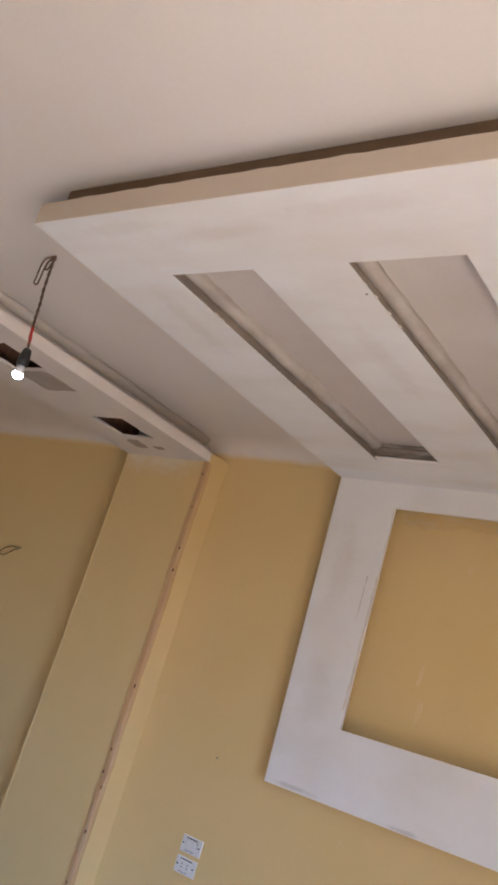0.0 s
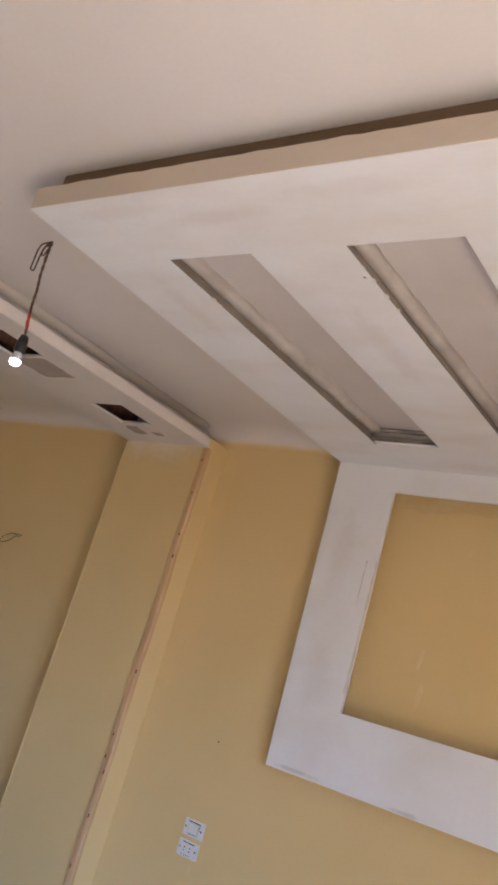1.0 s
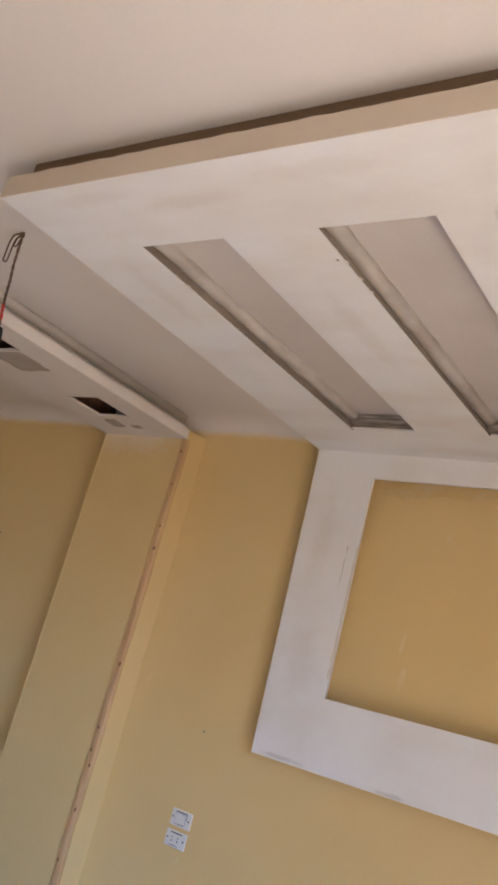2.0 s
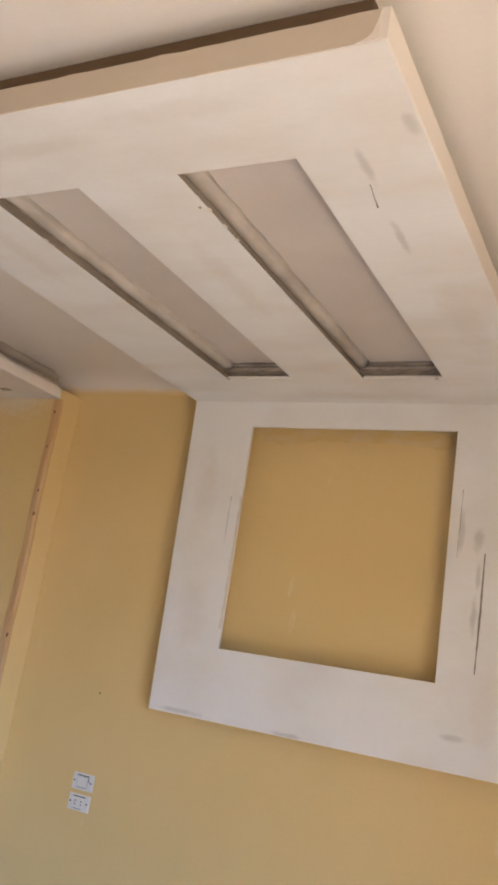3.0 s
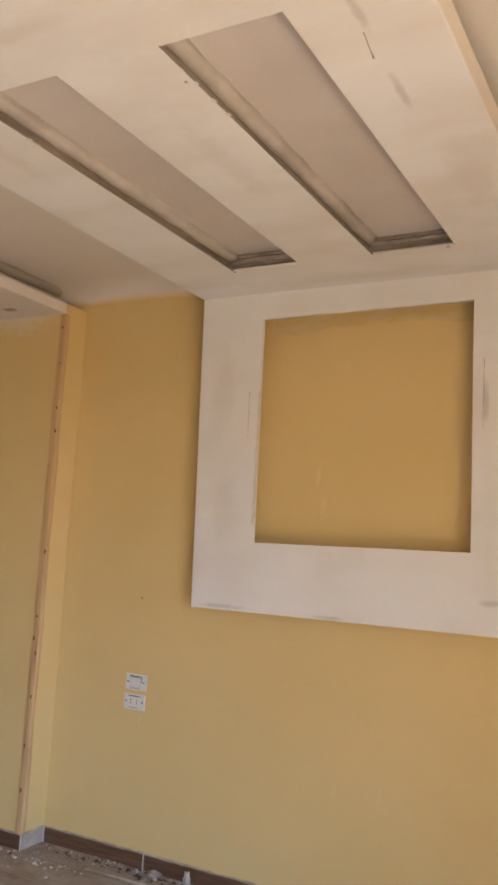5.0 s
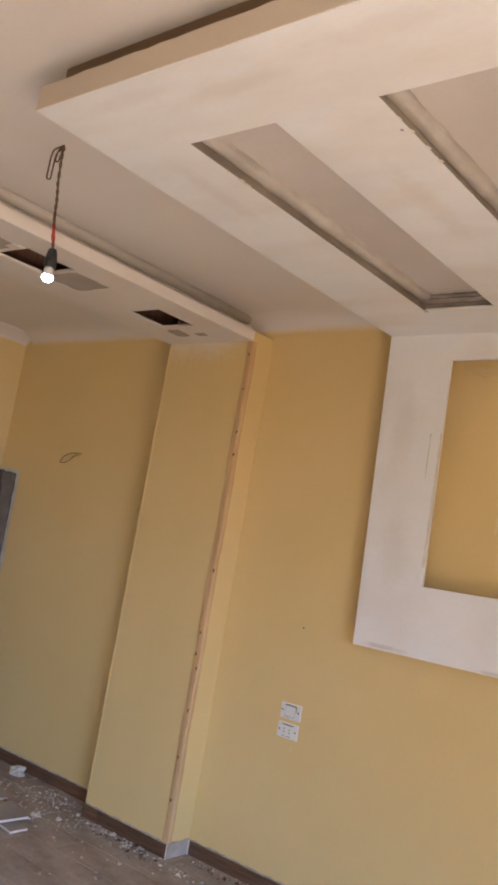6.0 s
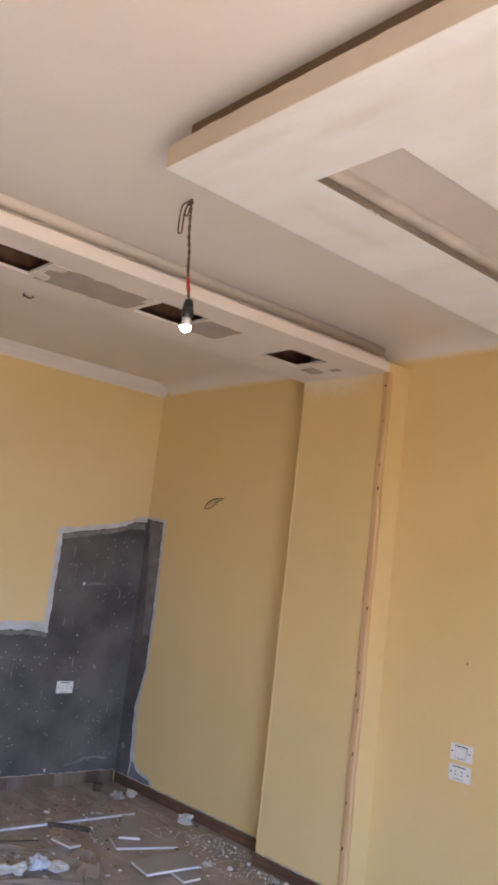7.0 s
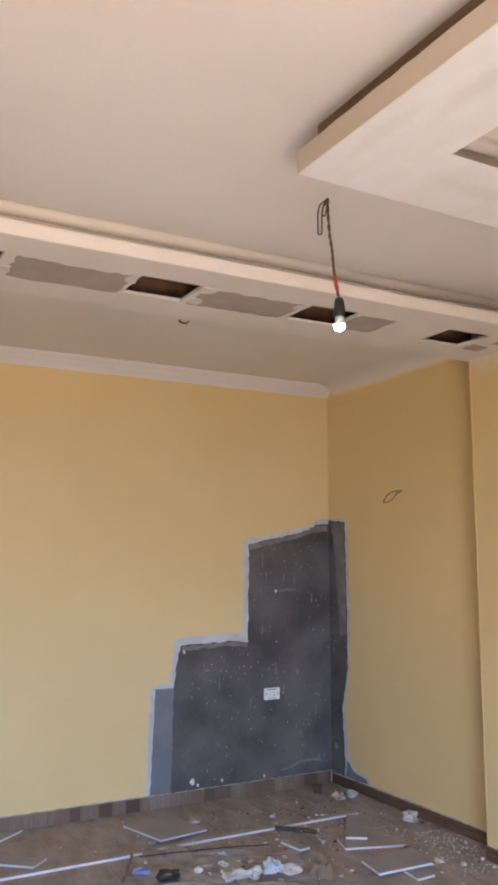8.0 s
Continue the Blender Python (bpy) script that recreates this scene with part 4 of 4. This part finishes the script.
# ---- rubble on the floor ----
def board_piece(corners, label, thick=0.012, lift=0.0, tilt=None):
    """An offcut of gypsum board: grey paper faces, white broken core at the rim."""
    c = Vector((sum(x for x, _ in corners) / len(corners), sum(y for _, y in corners) / len(corners), lift))
    base = thing("gypsum_board_offcut", c, label, "board offcut", "gypsum board offcuts on the floor")
    rise = tilt or (lambda x, y: 0.0)
    bm = bmesh.new()
    top, low = [], []
    for x, y in corners:
        z = lift + rise(x, y)
        low.append(bm.verts.new((x, y, z + 0.0008)))
        top.append(bm.verts.new((x, y, z + thick - 0.0008)))
    for i in range(len(corners)):
        j = (i + 1) % len(corners)
        bm.faces.new((low[i], low[j], top[j], top[i]))
    bm.faces.new(top)
    bm.faces.new(low)
    bmesh.ops.recalc_face_normals(bm, faces=bm.faces[:])
    piece("core", bm, board_core, base, "white gypsum core at the broken rim")
    for name, z0, z1 in (("face_paper", thick - 0.0008, thick), ("back_paper", 0.0, 0.0008)):
        bm = bmesh.new()
        a = [bm.verts.new((x, y, lift + rise(x, y) + z0)) for x, y in corners]
        b = [bm.verts.new((x, y, lift + rise(x, y) + z1)) for x, y in corners]
        for i in range(len(corners)):
            j = (i + 1) % len(corners)
            bm.faces.new((a[i], a[j], b[j], b[i]))
        bm.faces.new(a)
        bm.faces.new(b)
        bmesh.ops.recalc_face_normals(bm, faces=bm.faces[:])
        piece(name, bm, board_face, base, "grey paper facing")
    return base


def strip(x0, y0, x1, y1, w):
    d = Vector((x1 - x0, y1 - y0)).normalized()
    n = Vector((-d.y, d.x)) * w
    return [(x0, y0), (x1, y1), (x1 + n.x, y1 + n.y), (x0 + n.x, y0 + n.y)]


board_piece([(-2.977, -1.576), (-3.057, -1.239), (-2.637, -1.181), (-2.586, -1.493)], "square grey gypsum board offcut lying flat near the skirting", tilt=lambda x, y: max(0.0, (x + 3.06) * 0.03))
board_piece(strip(-2.501, -1.623, -2.506, -0.181, 0.045), "long narrow strip of white-edged gypsum board on the floor", 0.014)
board_piece(strip(-2.470, -2.95, -2.476, -1.650, 0.045), "long narrow strip of white-edged gypsum board on the floor", 0.014)
board_piece([(-2.459, -0.311), (-2.399, -0.204), (-2.065, -0.443), (-2.132, -0.544)], "small oblong gypsum board offcut resting on a chip", 0.013, 0.012)
board_piece(strip(-2.009, -0.632, -1.895, -0.295, 0.16), "thin slat of gypsum board lying flat", 0.012)
board_piece([(-1.777, -0.693), (-1.815, -0.330), (-1.575, -0.388), (-1.586, -0.723)], "broad gypsum board offcut with a clean white rim", 0.013, 0.014)
board_piece([(-1.60, -0.56), (-1.56, -0.46), (-1.472, -0.463), (-1.468, -0.574)], "small gypsum board chip half under a larger offcut", 0.012)
board_piece([(-3.061, -2.40), (-3.061, -2.284), (-3.188, -2.125), (-3.21, -2.40)], "gypsum board offcut near the skirting", 0.012)
board_piece([(-2.759, -2.45), (-2.565, -2.220), (-2.653, -2.125), (-2.88, -2.40)], "grey gypsum board offcut lying flat", 0.012)
board_piece([(-2.170, -0.955), (-2.012, -0.927), (-2.02, -0.86), (-2.16, -0.90)], "small gypsum board chip leaning on a cardboard rim", 0.012, 0.040)

stick = thing("wooden_stick", (-2.4, -0.71, 0), "dark weathered wooden stick on the floor", "stick")
piece("stick", tube(along([(-2.490, -0.80, 0.014), (-2.43, -0.735, 0.016), (-2.36, -0.665, 0.015), (-2.312, -0.622, 0.013)], 10), 0.013, 6), old_wood, stick)
rod = thing("thin_rod", (-0.26, -0.05, 0), "thin pale plastic rod lying by the skirting", "rod")
piece("rod", tube([(-0.459, -0.054, 0.007), (-0.058, -0.038, 0.007), (0.22, -0.028, 0.007)], 0.0065, 8), chunk, rod, "", True)
wire = thing("floor_wire", (-2.2, -1.3, 0), "thin dark wire lying across the rubble", "wire")
piece("wire", tube(along([(-2.34, -1.72, 0.045), (-2.31, -1.50, 0.042), (-2.25, -1.25, 0.044), (-2.18, -1.02, 0.042)], 20), 0.0035, 6), plastic_black, wire, "", True)

tray = thing("cardboard_box", (-2.1, -1.35, 0), "low open brown cardboard box full of rubble", "box")
BOXC = [(-2.500, -1.690), (-2.050, -0.835), (-1.650, -1.050), (-2.100, -1.900)]
bm = bmesh.new()
vs = [bm.verts.new((x, y, z)) for x, y in BOXC for z in (0.0, 0.005)]
bm.faces.new(vs[1::2])
bm.faces.new(vs[0::2])
piece("base", bm, rubble, tray, "cardboard base under dust and rubble")
for i in range(4):
    (ax, ay), (bx, by) = BOXC[i], BOXC[(i + 1) % 4]
    d = Vector((bx - ax, by - ay)).normalized()
    n = Vector((-d.y, d.x)) * 0.005
    bm = bmesh.new()
    for k in range(9):
        f = k / 8
        x, y = ax + (bx - ax) * f, ay + (by - ay) * f
        h = 0.022 + 0.014 * math.sin(k * 1.9 + i * 2.3) + 0.006 * math.sin(k * 4.1 + i)
        ring = [bm.verts.new(p) for p in ((x, y, 0), (x + n.x, y + n.y, 0), (x + n.x * 1.5, y + n.y * 1.5, h), (x, y, h))]
        if k:
            for q in range(4):
                bm.faces.new((last[q], last[(q + 1) % 4], ring[(q + 1) % 4], ring[q]))
        last = ring
    bmesh.ops.recalc_face_normals(bm, faces=bm.faces[:])
    piece("side", bm, cardboard, tray, "torn cardboard side")
for dx, dy, w, h, turn in ((-1.735, -0.985, 0.13, 0.075, 0.5), (-1.93, -0.905, 0.15, 0.060, 0.45), (-2.33, -1.50, 0.16, 0.065, 1.05)):
    flap = thing("cardboard_flap", (dx, dy, 0), "torn brown cardboard flap standing up among the rubble", "cardboard", "torn cardboard flaps")
    bm = bmesh.new()
    rf = random.Random(int(-dx * 1000))
    rows = []
    for k in range(7):
        u = (k / 6 - 0.5) * w
        top = h * (0.55 + 0.45 * rf.random()) * (1 if 0 < k < 6 else 0.5)
        lean = 0.025 + 0.012 * rf.random()
        px, py = dx + u * math.cos(turn), dy + u * math.sin(turn)
        nx, ny = -math.sin(turn), math.cos(turn)
        rows.append([bm.verts.new(p) for p in ((px, py, 0.004), (px + nx * 0.004, py + ny * 0.004, 0.004), (px + nx * (lean + 0.004), py + ny * (lean + 0.004), top), (px + nx * lean, py + ny * lean, top))])
    for c, d in zip(rows, rows[1:]):
        for q in range(4):
            bm.faces.new((c[q], c[(q + 1) % 4], d[(q + 1) % 4], d[q]))
    bm.faces.new(rows[0])
    bm.faces.new(rows[-1])
    bmesh.ops.recalc_face_normals(bm, faces=bm.faces[:])
    piece("flap", bm, cardboard, flap)
bag = thing("plastic_bag", (-1.88, -1.18, 0), "crumpled pale plastic bag among the rubble", "bag")
bm = lump((-1.885, -1.17, 0.045), (0.06, 0.062, 0.045), 401, 4, 1)
for v in bm.verts:
    v.co += Vector((noise.noise(v.co * 34), noise.noise(v.co * 34 + Vector((9, 0, 0))), noise.noise(v.co * 34 + Vector((0, 9, 0))))) * 0.016
piece("bag", bm, bag_mat, bag)
shoe = thing("black_scrap", (-2.07, -1.67, 0), "crumpled black plastic scrap in the cardboard box", "scrap")
piece("scrap", lump((-2.07, -1.67, 0.03), (0.06, 0.075, 0.035), 402, 3, 1), plastic_black, shoe)
scrap = thing("blue_scrap", (-2.20, -1.80, 0), "crumpled blue plastic scrap in the cardboard box", "scrap")
piece("scrap", lump((-2.20, -1.765, 0.025), (0.04, 0.06, 0.02), 403, 3, 1), blue_scrap, scrap)
cup = thing("dark_cup", (-3.043, -0.136, 0), "small dark open cup standing on the floor", "cup")
piece("cup", lathe([(0.002, 0.0), (0.028, 0.0), (0.034, 0.05), (0.036, 0.052), (0.032, 0.052), (0.026, 0.010), (0.002, 0.008)], (-3.043, -0.136, 0)), old_wood, cup)
for i, (x, y, sx, sy, sz, mat, label) in enumerate([
        (-2.870, 0.030, 0.060, 0.040, 0.030, chunk, "broken white plaster chunk on the floor"), (-2.259, 0.030, 0.075, 0.05, 0.045, chunk, "broken white plaster chunk by the skirting"),
        (-2.836, -1.168, 0.06, 0.05, 0.028, rubble, "brown lump of dried mortar"), (-2.857, -0.086, 0.07, 0.055, 0.035, rubble, "tangled clump of fibrous rubble"),
        (-1.93, -1.36, 0.055, 0.09, 0.035, chunk, "broken pale plaster chunk"), (-2.10, -1.49, 0.022, 0.028, 0.022, chunk, "small pale plaster chunk"), (-2.13, -1.33, 0.045, 0.030, 0.018, chunk, "flat pale plaster chip"),
        (-2.30, -1.26, 0.05, 0.03, 0.016, chunk, "flat pale plaster chip"), (-2.02, -1.10, 0.03, 0.03, 0.018, chunk, "flat pale plaster chip"), (-1.87, -1.075, 0.05, 0.07, 0.032, chunk, "broken pale plaster chunk"), (-1.90, -1.27, 0.05, 0.05, 0.04, chunk, "broken pale plaster chunk"), (-1.62, -0.30, 0.035, 0.03, 0.016, chunk, "flat pale plaster chip"),
        (-0.149, 0.070, 0.045, 0.03, 0.024, rubble, "grey lump of dried mortar by the skirting"), (0.020, 0.085, 0.022, 0.02, 0.05, chunk, "white plaster lump by the skirting"),
        (-1.02, -0.085, 0.018, 0.014, 0.012, rubble, "grey lump of dried mortar by the pillar"), (-1.22, -0.095, 0.020, 0.016, 0.016, chunk, "pale plaster lump by the pillar"), (-1.42, -0.10, 0.015, 0.012, 0.010, chunk, "pale plaster lump by the pillar")]):
    ob = thing("rubble_lump", (x, y, 0), label, "rubble", "rubble lumps on the floor")
    piece("lump", lump((x, y, sz * 0.5), (sx, sy, sz), 500 + i, 3, 1), mat, ob)


for i in range(64):
    rs = random.Random(700 + i)
    x, y = (rs.uniform(-2.75, -1.35), rs.uniform(-1.6, -0.15)) if i < 40 else (rs.gauss(-2.0, 0.18), rs.gauss(-1.28, 0.22))
    sx, sy, sz = rs.uniform(0.008, 0.034), rs.uniform(0.008, 0.030), rs.uniform(0.006, 0.016)
    ob = thing("rubble_chip", (x, y, 0), ("small broken plaster chip on the dusty floor", "small lump of dried mortar on the dusty floor", "torn scrap of brown cardboard on the dusty floor", "small broken plaster chip on the dusty floor")[i % 4], "rubble", "plaster chips on the floor")
    piece("chip", lump((x, y, sz * 0.5), (sx, sy, sz), 720 + i, 2, 1), (chunk, rubble, cardboard, chunk)[i % 4], ob)


def crumbs(name, count, spots, sizes, mat, label, seed):
    """Loose grit: many small broken bits in one mesh."""
    rng = random.Random(seed)
    verts, faces = [], []
    for _ in range(count):
        cx, cy, sx, sy = rng.choice(spots)
        x, y = rng.gauss(cx, sx), rng.gauss(cy, sy)
        if y > YW - 0.015 or x < XB + 0.015 or (PX0 - 0.015 < x < PX1 + 0.015 and y > PY - 0.015):
            continue
        s = rng.uniform(*sizes) * (1.8 if rng.random() < 0.08 else 1)
        a = rng.uniform(0, math.tau)
        base = len(verts)
        for k in range(4):
            r = s * rng.uniform(0.6, 1.2)
            verts.append((x + r * math.cos(a + k * 1.57), y + r * math.sin(a + k * 1.57), 0.0005))
        for k in range(4):
            r = s * rng.uniform(0.3, 0.8)
            verts.append((x + r * math.cos(a + k * 1.57), y + r * math.sin(a + k * 1.57), s * rng.uniform(0.3, 0.9)))
        faces += [(base + 4, base + 5, base + 6, base + 7)] + [(base + k, base + (k + 1) % 4, base + 4 + (k + 1) % 4, base + 4 + k) for k in range(4)]
    me = bpy.data.meshes.new(name)
    me.from_pydata(verts, [], faces)
    me.materials.append(mat)
    return tagged(new(name, me), label, "rubble", kind="stuff")


crumbs("white_grit", 520, [(-1.95, -0.10, 0.22, 0.10), (-1.75, -0.02, 0.16, 0.07), (-2.45, -0.62, 0.18, 0.16), (-2.05, -1.25, 0.25, 0.3), (-1.55, -0.25, 0.25, 0.15), (-2.3, -0.9, 0.5, 0.6)], (0.0025, 0.008), chunk, "white plaster grit scattered on the floor", 21)
crumbs("grey_grit", 700, [(-1.0, -0.12, 0.35, 0.05), (-0.4, 0.04, 0.35, 0.05), (0.3, 0.05, 0.3, 0.04), (-2.2, -0.8, 0.6, 0.6), (-2.7, -0.5, 0.35, 0.4), (-2.1, -1.3, 0.3, 0.3), (-0.7, -0.5, 0.6, 0.4)], (0.0025, 0.009), rubble, "grey mortar grit scattered on the floor", 22)
crumbs("skirting_grit", 280, [(-1.1, -0.10, 0.30, 0.03), (-0.45, 0.085, 0.30, 0.02), (0.2, 0.085, 0.2, 0.02)], (0.003, 0.010), chunk, "pale plaster grit swept along the skirting", 23)

crumbs("brown_grit", 360, [(-1.15, -0.13, 0.25, 0.04), (-0.40, 0.06, 0.28, 0.025), (0.1, 0.06, 0.25, 0.03), (-2.1, -1.3, 0.25, 0.3), (-2.75, -0.25, 0.25, 0.25), (-2.5, -0.7, 0.3, 0.3)], (0.003, 0.011), old_wood, "dark brown chips and splinters on the floor", 24)

# ---- floor tiles ----
TW, TD = 0.60, 0.20
tile_mesh = bpy.data.meshes.new("floor_tile")
bm = block(0.0012, 0.0012, -0.012, TW - 0.0012, TD - 0.0012, 0.0, 0.0008)
bm.to_mesh(tile_mesh)
bm.free()
tile_mesh.materials.append(floor_tile)
rest = bmesh.new()
for j in range(int((YW - YBACK) / TD) + 1):
    y1 = YW - j * TD
    x = XB - 0.2 * (j % 3)
    while x < XR:
        x0, x1, y0 = max(x, XB), min(x + TW, XR), max(y1 - TD, YBACK)
        whole = x0 == x and x1 == x + TW and y0 == y1 - TD
        if x1 - x0 > 0.01 and y0 < y1 - 0.01:
            if x < 0.5 and y1 > -3.0:
                if whole:
                    t = new("floor_tile", tile_mesh)
                    t.location = (x, y0, 0)
                    t.parent = floor
                else:
                    part("floor_tile", block(x0 + 0.0012, y0 + 0.0012, -0.012, x1 - 0.0012, y1 - 0.0012, 0.0, 0.0008), floor_tile, floor)
            else:
                box(rest, x0 + 0.0012, y0 + 0.0012, -0.012, x1 - 0.0012, y1 - 0.0012, 0.0)
        x += TW
tagged(part("floor_tiles", rest, floor_tile, floor, "dusty wood-look floor tiles"), kind="stuff")
